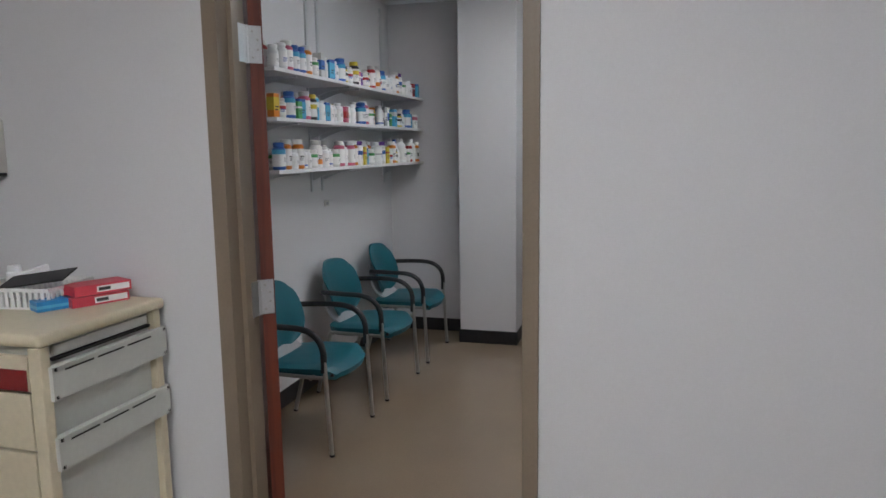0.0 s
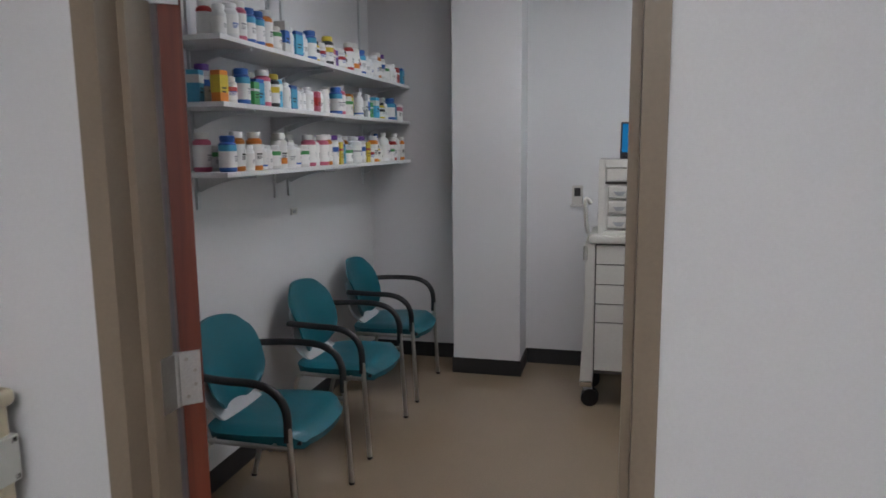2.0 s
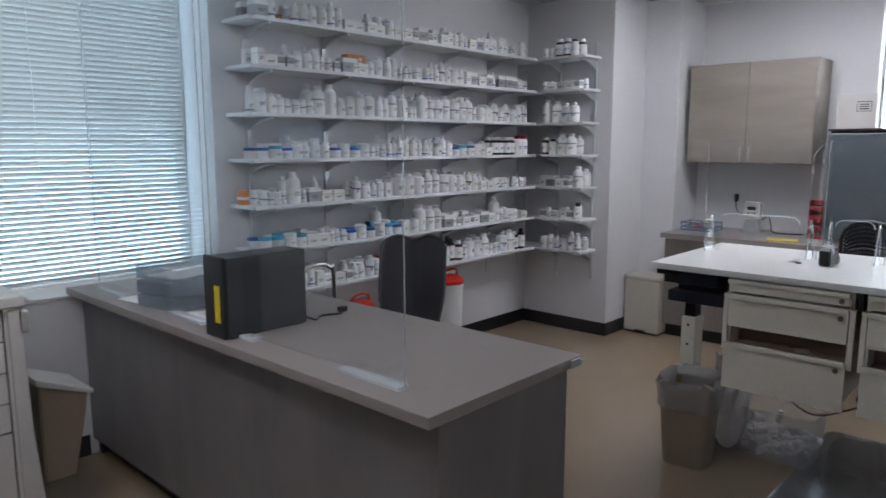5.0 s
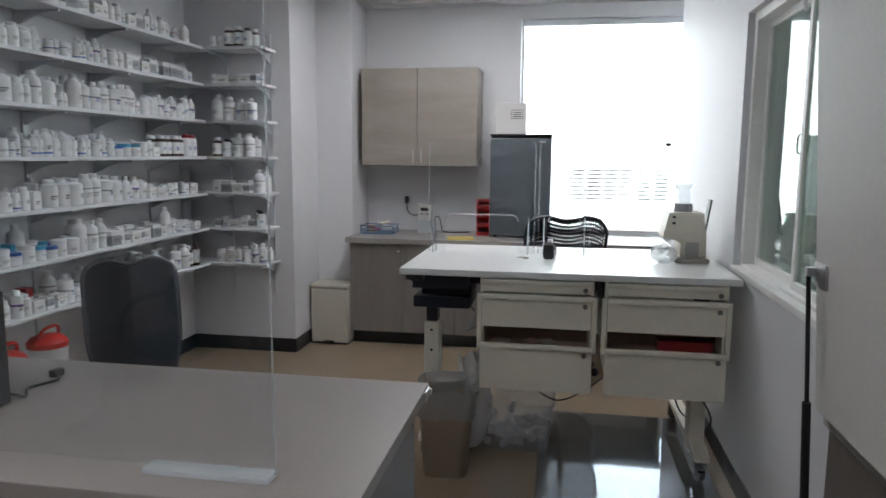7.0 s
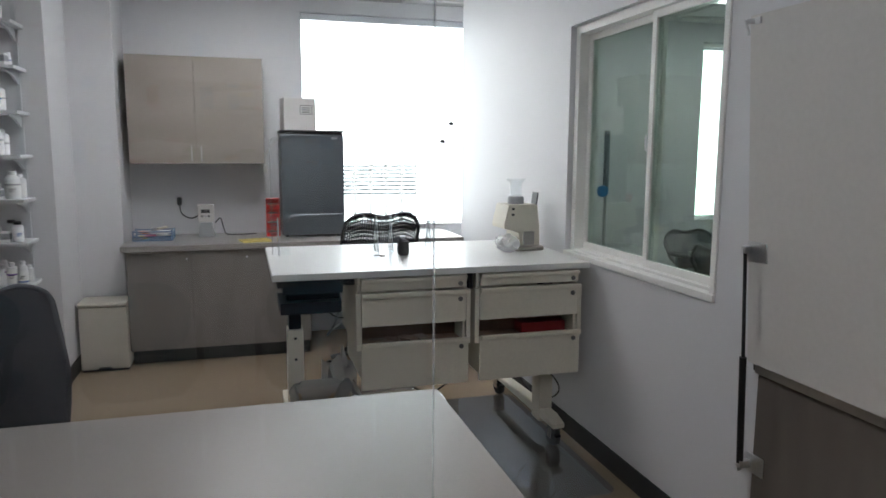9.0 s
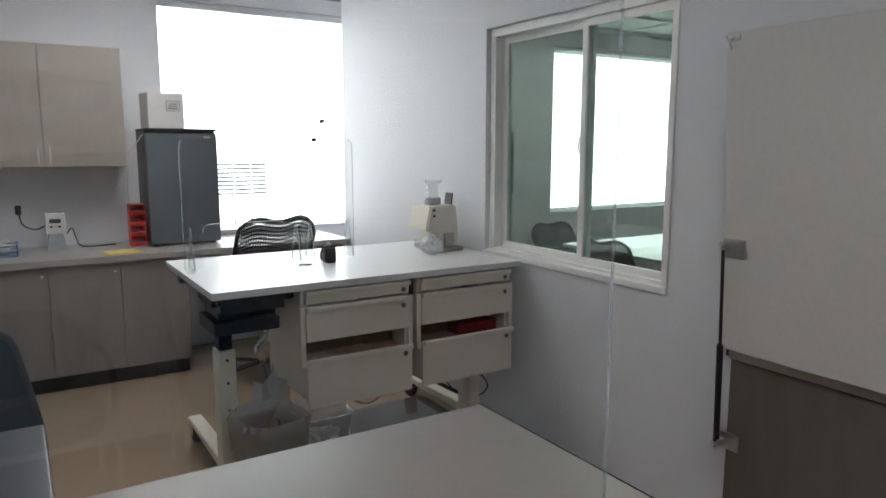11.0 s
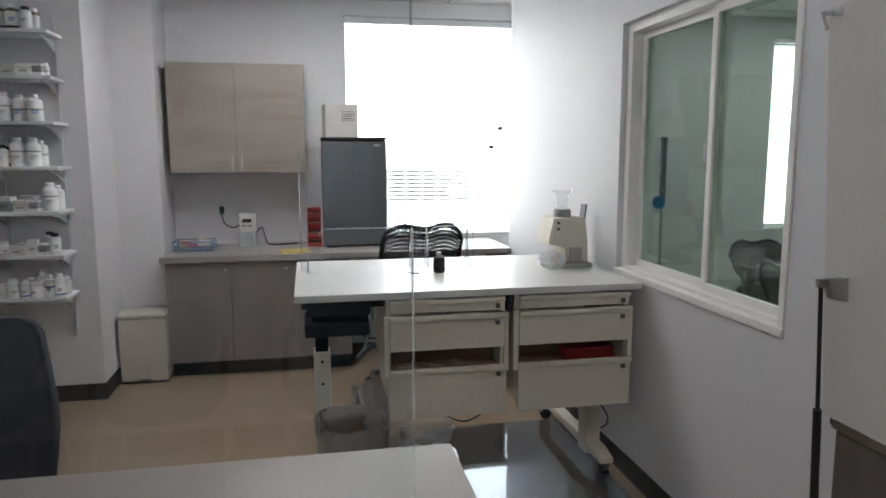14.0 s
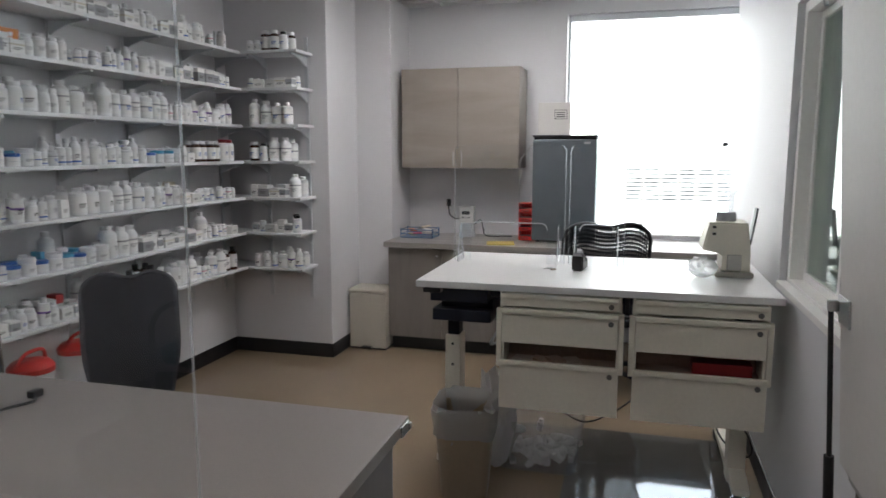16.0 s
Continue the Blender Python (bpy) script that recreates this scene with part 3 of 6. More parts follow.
def supply_cart():
    """Aged cream plastic cart with red-labelled drawers in front and rails for bins on its side."""
    x0, x1, y0, y1, h = -2.02, -1.45, 1.345, 1.812, 1.055
    t = thing("supply_cart", pose(0, 0, 0), "aged cream plastic hospital supply cart with red label", "cart")
    part("body", block(x0 + 0.02, x1 - 0.02, y0 + 0.02, y1 - 0.01, 0.14, h - 0.04, bev=0.004), CART_PANEL, t)
    part("top", block(x0 - 0.01, x1 + 0.012, y0 - 0.012, y1 + 0.002, h - 0.035, h, bev=0.014, seg=3), CART_CREAM, t)
    for px, py in ((x1 - 0.018, y0 + 0.012), (x1 - 0.018, y1 - 0.03), (x0 + 0.02, y0 + 0.012), (x0 + 0.02, y1 - 0.03)):
        part("corner_post", blocks((px - 0.02, px + 0.018, py - 0.016, py + 0.018, 0.12, h - 0.035), (px - 0.006, px + 0.0215, py - 0.019, py - 0.008, 0.12, h - 0.035), bev=0.004), CART_CREAM, t)
    part("handle_recess", block(x1 - 0.022, x1 - 0.008, y0 + 0.05, y1 - 0.06, h - 0.07, h - 0.042, bev=0.004), CART_PANEL, t)
    # dark strip laid on as the shade below the handle recess
    part("recess_shadow_gap", block(x1 - 0.02, x1 - 0.006, y0 + 0.045, y1 - 0.055, h - 0.082, h - 0.074), DARK_GAP, t)
    for z in (0.918, 0.728):
        r = part("side_rail", block(x1 - 0.012, x1 + 0.012, y0 + 0.02, y1 - 0.005, z - 0.046, z + 0.046, bev=0.003), CART_PANEL, t)
        for k in range(3):
            ya = y0 + 0.06 + k * 0.115
            part("slot", block(x1 + 0.0125, x1 + 0.0135, ya, ya + 0.1, z + 0.028, z + 0.033), DARK_GAP, r)
        for ya in (y0 + 0.03, y1 - 0.016):
            for dz in (-0.036, 0.038):
                part("screw", block(x1 + 0.0125, x1 + 0.0145, ya - 0.004, ya + 0.004, z + dz - 0.004, z + dz + 0.004), DARK_GAP, r)
        for yy in (y0 + 0.032, y1 - 0.018):
            for dz in (-0.035, 0.035):
                part("rivet", moved(lathe([(0.005, 0), (0.0035, 0.003)], 8), pose(x1 + 0.0115, yy, z + dz, 0, 90, 0)), SATIN, r)
    z = h - 0.06
    for k, dh in enumerate((0.1, 0.16, 0.2, 0.24, 0.24)):
        d = part("drawer", block(x0 + 0.045, x1 - 0.045, y0 - 0.002, y0 + 0.018, z - dh + 0.006, z, bev=0.005), CART_CREAM, t)
        part("pull", block(x0 + 0.16, x1 - 0.16, y0 - 0.018, y0 - 0.0025, z - 0.028, z - 0.012, bev=0.004), CART_PANEL, d)
        if k == 0:
            part("label", block(x0 + 0.05, x1 - 0.046, y0 - 0.006, y0 - 0.0025, z - dh + 0.01, z - 0.035), DARK_RED, d, "dark red label strip")
        z -= dh
    for px in (x0 + 0.06, x1 - 0.06):
        for py in (y0 + 0.06, y1 - 0.07):
            w = part("castor", blocks((px - 0.012, px + 0.012, py - 0.03, py + 0.03, 0.08, 0.145)), SATIN, t)
            part("wheel", moved(lathe([(0.03, -0.011), (0.042, -0.009), (0.042, 0.009), (0.03, 0.011)], 18), pose(px, py, 0.042, 0, 90, 0)), BLACK, w)
    return h


CH = supply_cart()


def basket(x, y, z):
    t = thing("plastic_basket", pose(x, y, z, 0, 0, 8), "white slotted plastic basket holding supplies on the cart", "basket")
    L, W, hh = 0.27, 0.2, 0.062
    part("base", block(-L / 2, L / 2, -W / 2, W / 2, 0.0, 0.006), PAPER, t)
    part("rim", blocks((-L / 2 - 0.004, L / 2 + 0.004, -W / 2 - 0.004, -W / 2 + 0.004, hh - 0.01, hh), (-L / 2 - 0.004, L / 2 + 0.004, W / 2 - 0.004, W / 2 + 0.004, hh - 0.01, hh), (-L / 2 - 0.004, -L / 2 + 0.004, -W / 2 + 0.004, W / 2 - 0.004, hh - 0.01, hh), (L / 2 - 0.004, L / 2 + 0.004, -W / 2 + 0.004, W / 2 - 0.004, hh - 0.01, hh)), PAPER, t)
    side = []
    for k in range(15):
        u = -L / 2 + k * L / 14
        side += [(u - 0.005, u + 0.005, -W / 2 - 0.001, -W / 2 + 0.002, 0.006, hh - 0.01), (u - 0.005, u + 0.005, W / 2 - 0.002, W / 2 + 0.001, 0.006, hh - 0.01)]
    for k in range(11):
        u = -W / 2 + k * W / 10
        side += [(-L / 2 - 0.001, -L / 2 + 0.002, u - 0.005, u + 0.005, 0.006, hh - 0.01), (L / 2 - 0.002, L / 2 + 0.001, u - 0.005, u + 0.005, 0.006, hh - 0.01)]
    part("slats", blocks(*side), PAPER, t)


basket(-1.80, 1.66, CH)
# dark tray card leaning in the basket, white packs
solid("instruction_card", moved(block(-0.11, 0.11, -0.04, 0.04, -0.002, 0.002), pose(-1.755, 1.645, CH + 0.078, 18, -8, 8)), BLACK, "black printed card lying in the basket", "card")
for i, (dx, dy, rz) in enumerate(((-0.02, 0.05, 20), (0.03, 0.04, -12), (-0.06, 0.055, 50))):
    solid("tablet_pack", moved(block(-0.045, 0.045, -0.014, 0.014, 0, 0.02, bev=0.003), pose(-1.78 + dx, 1.66 + dy, CH + 0.05 + 0.012 * i, 0, -14, rz)), PAPER, "small white tablet pack in the basket", "pack", "packs in the basket")


def carton(name, m, sx, sy, sz, body, stripe=None, stripe_m=None, label="", group="", bars=0):
    """A printed folding box: body, coloured panel and bars of print."""
    t = solid(name, block(-sx / 2, sx / 2, -sy / 2, sy / 2, 0, sz, bev=0.0012, seg=1), body, label, "box", group, at=m)
    if stripe:
        z0, z1 = stripe
        part("printed_panel", block(-sx / 2 - 0.0006, sx / 2 + 0.0006, -sy / 2 - 0.0006, sy / 2 + 0.0006, z0 * sz, z1 * sz), stripe_m, t)
    for k in range(bars):
        part("print", block(-sx * 0.3, sx * (0.3 - 0.12 * k), -sy / 2 - 0.0012, -sy / 2 - 0.0008, sz * (0.42 - 0.12 * k), sz * (0.47 - 0.12 * k)), INK, t)
    return t


PINK = mat("pink_red_print", (0.6, 0.06, 0.09), 0.45)
BLUEP = mat("blue_print", (0.02, 0.22, 0.5), 0.45)
for k in range(2):
    b = carton("carton", pose(-1.6, 1.70 + 0.012 * k, CH + 0.0005 + 0.031 * k, 0, 0, 66), 0.17, 0.09, 0.03, PINK, label="red and white medical carton stacked on the cart", group="cartons on the cart")
    part("printed_panel", block(-0.02, 0.078, -0.0456, -0.0452, 0.006, 0.024), PAPER, b)
    part("print", block(-0.015, 0.02, -0.0462, -0.0458, 0.01, 0.02), INK, b)
carton("carton", pose(-1.655, 1.6, CH + 0.0005, 0, 0, 64), 0.11, 0.06, 0.03, BLUEP, (0.3, 0.6), mat("light_blue_print", (0.1, 0.4, 0.6), 0.45), "small blue medical carton on the cart", "cartons on the cart")
d = thing("wall_dispenser", pose(-2.115, YC - 0.001, 1.447), "white wall dispenser with dark lower edge", "dispenser")
part("cover", prism([(-0.09, 0.0), (-0.09, 0.17), (-0.05, 0.2), (0.05, 0.2), (0.09, 0.17), (0.09, 0.0)], -0.11, 0, "y", bev=0.006), BONE, d)
part("tray", block(-0.088, 0.088, -0.105, -0.005, -0.012, -0.001, bev=0.003), BLACK, d)


# ---- waiting chairs ----
def waiting_chair(m):
    """Faces +x; origin on the floor under the seat's middle."""
    t = thing("waiting_chair", m, "teal vinyl armchair with black arms and satin metal legs", "chair", "waiting chairs by the wall")
    # seat: rounded pad, dipped at the back, waterfall front
    bm = bmesh.new()
    nu, nv = 12, 10
    top, bot = [], []
    for i in range(nu + 1):
        u = i / nu
        ra, rb = [], []
        for j in range(nv + 1):
            v = j / nv * 2 - 1
            half = 0.235 + 0.02 * math.sin(math.pi * u) - 0.05 * max(0, u - 0.85) / 0.15 * v * v - 0.05 * max(0, 0.15 - u) / 0.15
            x = -0.215 + 0.45 * u - 0.035 * v * v * u
            z = 0.437 + 0.014 * u - 0.045 * max(0, (u - 0.8) / 0.2) ** 2 - 0.012 * (abs(v) > 0.95) - 0.006 * (1 - v * v)
            ra.append(bm.verts.new((x, half * v, z)))
            rb.append(bm.verts.new((x * 0.96, half * v * 0.94, z - 0.05 + 0.02 * (u > 0.95))))
        top.append(ra)
        bot.append(rb)
    for i in range(nu):
        for j in range(nv):
            bm.faces.new((top[i][j], top[i + 1][j], top[i + 1][j + 1], top[i][j + 1]))
            bm.faces.new((bot[i][j], bot[i][j + 1], bot[i + 1][j + 1], bot[i + 1][j]))
    for i in range(nu):
        bm.faces.new((top[i][0], bot[i][0], bot[i + 1][0], top[i + 1][0]))
        bm.faces.new((top[i][nv], top[i + 1][nv], bot[i + 1][nv], bot[i][nv]))
    for j in range(nv):
        bm.faces.new((top[0][j], top[0][j + 1], bot[0][j + 1], bot[0][j]))
        bm.faces.new((top[nu][j], bot[nu][j], bot[nu][j + 1], top[nu][j + 1]))
    bmesh.ops.recalc_face_normals(bm, faces=bm.faces)
    part("seat", bm, TEAL, t)
    part("seat_pan", block(-0.19, 0.19, -0.2, 0.2, 0.385, 0.405, bev=0.006), BLACK, t)
    # back: a curved shield, wide in the middle, round at the top
    bm = bmesh.new()
    fa, ba = [], []
    for i in range(15):
        u = i / 14
        w = 0.225 * (1 - 0.1 * (1 - u)) * (1.0 if u < 0.72 else math.sqrt(max(0.0, 1 - ((u - 0.72) / 0.28) ** 2)) * 0.2 + 0.8)
        w *= 0.72 + 0.28 * min(1, u / 0.25) ** 0.6
        ra, rb = [], []
        for j in range(13):
            v = j / 12 * 2 - 1
            z = 0.452 + 0.36 * u - (0.02 * v * v + 0.04 * v ** 6) * u + 0.05 * v ** 4 * (1 - u)
            x = -0.205 - 0.085 * u + 0.02 * math.sin(math.pi * u) + 0.045 * v * v
            ra.append(bm.verts.new((x, w * v, z)))
            rb.append(bm.verts.new((x - 0.032 * (1 - 0.6 * v * v) * (0.5 + 0.5 * math.sin(math.pi * min(1, max(0, u)))), w * v * 0.985, z)))
        fa.append(ra)
        ba.append(rb)
    for i in range(14):
        for j in range(12):
            bm.faces.new((fa[i][j], fa[i][j + 1], fa[i + 1][j + 1], fa[i + 1][j]))
            bm.faces.new((ba[i][j], ba[i + 1][j], ba[i + 1][j + 1], ba[i][j + 1]))
        bm.faces.new((fa[i][0], fa[i + 1][0], ba[i + 1][0], ba[i][0]))
        bm.faces.new((fa[i][12], ba[i][12], ba[i + 1][12], fa[i + 1][12]))
    for j in range(12):
        bm.faces.new((fa[0][j], ba[0][j], ba[0][j + 1], fa[0][j + 1]))
        bm.faces.new((fa[14][j], fa[14][j + 1], ba[14][j + 1], ba[14][j]))
    bmesh.ops.recalc_face_normals(bm, faces=bm.faces)
    part("backrest", bm, TEAL, t)
    curve = [(-0.06 - 0.2 * math.sin(radians(15 * k)) ** 1.2, 0.405 + 0.17 * (1 - math.cos(radians(15 * k)))) for k in range(7)]
    curve += [(-0.275, 0.62), (-0.287, 0.67)]
    shell = prism(curve + [(x - 0.012, z - 0.006) for x, z in curve[::-1]], -0.15, 0.15, "y")
    for v in shell.verts:
        v.co.y *= 1.0 - 0.35 * max(0.0, v.co.z - 0.5) / 0.17
    part("back_shell", shell, SHELL_GREY, t, "pale grey plastic back shell")
    for s in (-1, 1):
        y = s * 0.268
        part("leg", tube([(0.2, y, 0.004), (0.185, y, 0.3), (0.175, y, 0.5)], 0.0115), SATIN, t)
        part("leg", tube([(-0.275, y * 0.93, 0.004), (-0.2, y * 0.95, 0.3), (-0.17, y * 0.97, 0.395)], 0.0115), SATIN, t)
        part("arm", tube(bend([(0.173, y, 0.43), (0.17, y, 0.54), (0.135, y, 0.605), (0.06, y, 0.64), (-0.08, y, 0.645), (-0.23, y * 0.88, 0.642)], 6), 0.0165, 10, flat=0.8), BLACK_SOFT, t)
        part("side_rail", tube([(0.178, y, 0.4), (-0.17, y * 0.97, 0.4)], 0.01), SATIN, t)
        part("foot", lathe([(0.012, 0), (0.014, 0.004), (0.012, 0.012)], 10, at=(0.2, y, 0)), BLACK, t)
        part("foot", lathe([(0.012, 0), (0.014, 0.004), (0.012, 0.012)], 10, at=(-0.275, y * 0.93, 0)), BLACK, t)
    part("cross_rail", tube([(0.1, -0.272, 0.395), (0.1, 0.272, 0.395)], 0.01), SATIN, t)
    part("cross_rail", tube([(-0.15, -0.268, 0.395), (-0.15, 0.268, 0.395)], 0.01), SATIN, t)
    return t


wc = waiting_chair(pose(-1.655, 3.255, 0))
copy_thing(wc, pose(-1.655, 4.06, 0, 0, 0, -2))
copy_thing(wc, pose(-1.655, 4.83, 0, 0, 0, 1))


# ---- shelves ----
def bracket(length, drop=0.07):
    """A pressed shelf bracket reaching along -y from the wall, under a shelf at z = 0."""
    pts = [(0, -0.002), (-length, -0.002), (-length, -0.012)]
    for k in range(7):
        a = k / 6
        pts.append((-length + (length - 0.012) * a, -0.012 - (drop - 0.012) * a ** 2.2))
    pts += [(0, -drop)]
    return prism([(y, z) for y, z in pts], -0.007, 0.007, "x")


def wall_shelf(name, m, length, depth, brackets, label, group):
    """Board from x = 0 to length, reaching along -y from the wall; its top at z = 0."""
    t = thing(name, m, label, "shelf", group)
    part("board", block(0, length, -depth, -0.012, -0.019, 0, bev=0.002), SHELF_WHITE, t)
    for x in brackets:
        b = part("bracket", moved(bracket(depth - 0.03), pose(x, -0.014, -0.019)), ALU, t)
    return t


def standards(name, pts, z0, z1, along):
    t = thing(name, pose(0, 0, 0), "slotted pale metal shelf standards on the wall", "shelf standards", kind="structure")
    for x, y in pts:
        if along == "x":
            r = part("standard", block(x - 0.012, x + 0.012, y - 0.012, y, z0, z1), ALU, t)
        else:
            r = part("standard", block(x, x + 0.012, y - 0.012, y + 0.012, z0, z1), ALU, t)


NZ = (2.19, 1.943, 1.695, 1.447, 1.195, 0.948, 0.70)
NX0, NX1 = 1.485, 4.30
nb = (0.14, 0.68, 1.22, 1.76, 2.3, 2.7)
for k, z in enumerate(NZ):
    wall_shelf("wall_shelf", pose(NX0, YN, z), NX1 - NX0, 0.27, nb, "long white wall shelf full of pharmacy bottles", "pharmacy wall shelves")
    wall_shelf("wall_shelf", pose(4.31, YN - 0.275, z, 0, 0, -90), 0.425, 0.255, (0.05, 0.375), "short white wall shelf with pharmacy bottles", "pharmacy wall shelves")
standards("shelf_standards", [(NX0 + b, YN - 0.001) for b in nb], 0.5, 2.35, "x")
standards("shelf_standards_side", [(4.297, 5.145), (4.297, 4.82)], 0.45, 2.3, "y")
WZ = (1.912, 1.672, 1.412)
for z in WZ:
    wall_shelf("wall_shelf", pose(XW, 3.085, z, 0, 0, 90), 2.36, 0.3, (0.25, 0.93, 1.08, 2.2), "white wall shelf crowded with colourful medicine packs", "over-the-counter shelves")
standards("shelf_standards_west", [(XW + 0.0, 3.085 + b) for b in (0.25, 0.93, 1.08, 2.2)], 1.25, 2.6, "y")

ow = thing("wall_outlet", pose(XW + 0.001, 4.22, 1.16), "white wall outlet plate above the chairs", "outlet")
part("plate", block(0, 0.006, -0.036, 0.036, -0.018, 0.018, bev=0.002), BONE, ow)
part("socket", block(0.0062, 0.0075, -0.018, 0.018, -0.009, 0.009), GREY_PLASTIC, ow)
# ---- bottles, jars and cartons ----
PILL_WHITE = mat("white_bottle_plastic", (0.79, 0.8, 0.81), 0.35, vary=0.03, spread=0.12)
CAP_WHITE = mat("white_cap", (0.82, 0.83, 0.84), 0.4, vary=0.03)
AMBER = mat("amber_bottle", (0.05, 0.022, 0.012), 0.2)
HUES = {"red": (0.42, 0.03, 0.03), "blue": (0.03, 0.12, 0.42), "sky": (0.06, 0.34, 0.55), "orange": (0.62, 0.2, 0.02), "yellow": (0.62, 0.47, 0.04), "green": (0.06, 0.3, 0.09), "purple": (0.14, 0.05, 0.3), "pink": (0.55, 0.12, 0.2),
        "grey": (0.3, 0.31, 0.33), "teal": (0.03, 0.36, 0.36), "black": (0.02, 0.02, 0.025), "white": (0.72, 0.72, 0.7), "cream": (0.6, 0.55, 0.42)}
PRINT = {k: mat(k + "_print_ink", v, 0.45, vary=0.06, spread=0.15) for k, v in HUES.items()}


def bottle(name, r, h, body, cap, stripe, label, category="bottle", neck=0.62, shoulder=0.76, caph=0.16, seg=16, band=None):
    """A round bottle with neck, ribbed cap, paper label, colour stripe and bars of print."""
    zs = h * shoulder
    zn = h * (1 - caph)
    t = solid(name, lathe([(r * 0.9, 0), (r, h * 0.03), (r, zs), (r * 0.93, zs + (zn - zs) * 0.4), (r * neck, zn - h * 0.02), (r * neck, zn)], seg), body, label, category, at=pose(0, 0, -50))
    part("cap", lathe([(r * neck * 1.16, zn - 0.001), (r * neck * 1.18, zn + 0.002), (r * neck * 1.18, h - 0.003), (r * neck * 1.05, h)], seg), cap, t)
    z0, z1 = zs * 0.16, zs * 0.9
    part("paper_label", lathe([(r + 0.0004, z0), (r + 0.0006, z0), (r + 0.0006, z1), (r + 0.0004, z1)], seg), PAPER, t)
    if stripe and stripe is not PRINT["white"]:
        zq = z0 + (z1 - z0) * random.choice((0.0, 0.55, 0.8))
        tall = 0.3 if band is None else band
        part("colour_band", lathe([(r + 0.0009, zq), (r + 0.0011, zq), (r + 0.0011, zq + (z1 - z0) * tall), (r + 0.0009, zq + (z1 - z0) * tall)], seg), stripe, t)
    bm = bmesh.new()
    for k, (f, a0, a1) in enumerate(((0.5, -28, 26), (0.42, -28, 12), (0.36, -28, 20), (0.3, -28, 4))):
        if k and h < 0.07:
            break
        z = z0 + (z1 - z0) * f
        rr = r + 0.0016
        n = 4
        q = [(rr * math.sin(radians(a0 + (a1 - a0) * i / n)), -rr * math.cos(radians(a0 + (a1 - a0) * i / n))) for i in range(n + 1)]
        hh = (0.07 if k == 0 else 0.03) * (z1 - z0)
        for (xa, ya), (xb, yb) in zip(q, q[1:]):
            bm.faces.new([bm.verts.new(c) for c in ((xa, ya, z), (xb, yb, z), (xb, yb, z + hh), (xa, ya, z + hh))])
    part("print", bm, random.choice((INK, PRINT["grey"], PRINT["grey"], PRINT["blue"])), t)
    return t, r


def small_box(name, sx, sy, sz, body, band, label):
    t = carton(name, pose(0, 0, -50), sx, sy, sz, body, (random.choice((0.05, 0.3, 0.6)), random.choice((0.7, 0.85, 0.95))), band, label, bars=2)
    return t, max(sx, 0.03) / 2


def shampoo(name, r, h, body, cap, label):
    """An oval squeeze bottle with a flat cap."""
    bm = bmesh.new()
    lathe([(r * 0.85, 0), (r, h * 0.06), (r * 1.02, h * 0.5), (r * 0.82, h * 0.76), (r * 0.45, h * 0.84)], 16, bm)
    bmesh.ops.scale(bm, vec=(1, 0.62, 1), verts=bm.verts)
    t = solid(name, bm, body, label, "bottle", at=pose(0, 0, -50))
    part("cap", lathe([(r * 0.4, h * 0.835), (r * 0.42, h * 0.845), (r * 0.38, h)], 14), cap, t)
    bm = lathe([(r * 1.03, h * 0.14), (r * 1.035, h * 0.5), (r * 0.99, h * 0.6)], 16)
    bmesh.ops.scale(bm, vec=(1, 0.62, 1), verts=bm.verts)
    part("paper_label", bm, PAPER, t)
    return t, r


random.seed(11)
W_LAB = "white plastic pharmacy bottle with printed label on a shelf"
PROTO = {"small": [], "mid": [], "big": [], "amber": [], "wbox": [], "cbottle": [], "cbox": [], "tub": [], "dark": []}
for k in range(3):
    PROTO["dark"].append(bottle("pill_bottle", 0.03 + 0.003 * k, 0.12 + 0.012 * k, (PILL_WHITE, AMBER, PILL_WHITE)[k], (BLACK, CAP_WHITE, DARK_RED)[k], PRINT["white"], "pharmacy bottle with dark cap and white label", neck=0.6, shoulder=0.76, caph=0.15, band=0.1))
for k in range(6):
    PROTO["small"].append(bottle("pill_bottle", random.uniform(0.019, 0.024), random.uniform(0.062, 0.085), PILL_WHITE, CAP_WHITE, PRINT[random.choice(("blue", "grey", "white", "white", "white", "pink"))], W_LAB, neck=0.78, shoulder=0.74, band=0.12))
for k in range(10):
    PROTO["mid"].append(bottle("pill_bottle", random.uniform(0.022, 0.034), random.uniform(0.09, 0.14), PILL_WHITE, CAP_WHITE, PRINT[random.choice(("blue", "grey", "white", "white", "purple", "white"))], W_LAB, neck=random.choice((0.5, 0.62, 0.72)), shoulder=random.choice((0.66, 0.74, 0.78)), caph=random.choice((0.13, 0.17)), band=0.12))
for k in range(4):
    PROTO["big"].append(bottle("pill_bottle", random.uniform(0.038, 0.046), random.uniform(0.14, 0.175), PILL_WHITE, CAP_WHITE, PRINT[random.choice(("white", "grey", "white", "white"))], "large white plastic pharmacy bottle with printed label", neck=random.choice((0.42, 0.5, 0.6)), shoulder=random.choice((0.66, 0.74)), caph=0.12, band=0.1))
for k in range(2):
    PROTO["amber"].append(bottle("syrup_bottle", 0.03, 0.14 + 0.02 * k, AMBER, (CAP_WHITE, BLACK)[k], None, "brown glass syrup bottle with paper label on a shelf", neck=0.5))
for k in range(5):
    PROTO["wbox"].append(small_box("carton", random.uniform(0.045, 0.085), random.uniform(0.04, 0.07), random.uniform(0.045, 0.11), PAPER, PRINT[random.choice(("white", "cream", "white", "grey", "white"))], "white pharmacy carton on a shelf"))
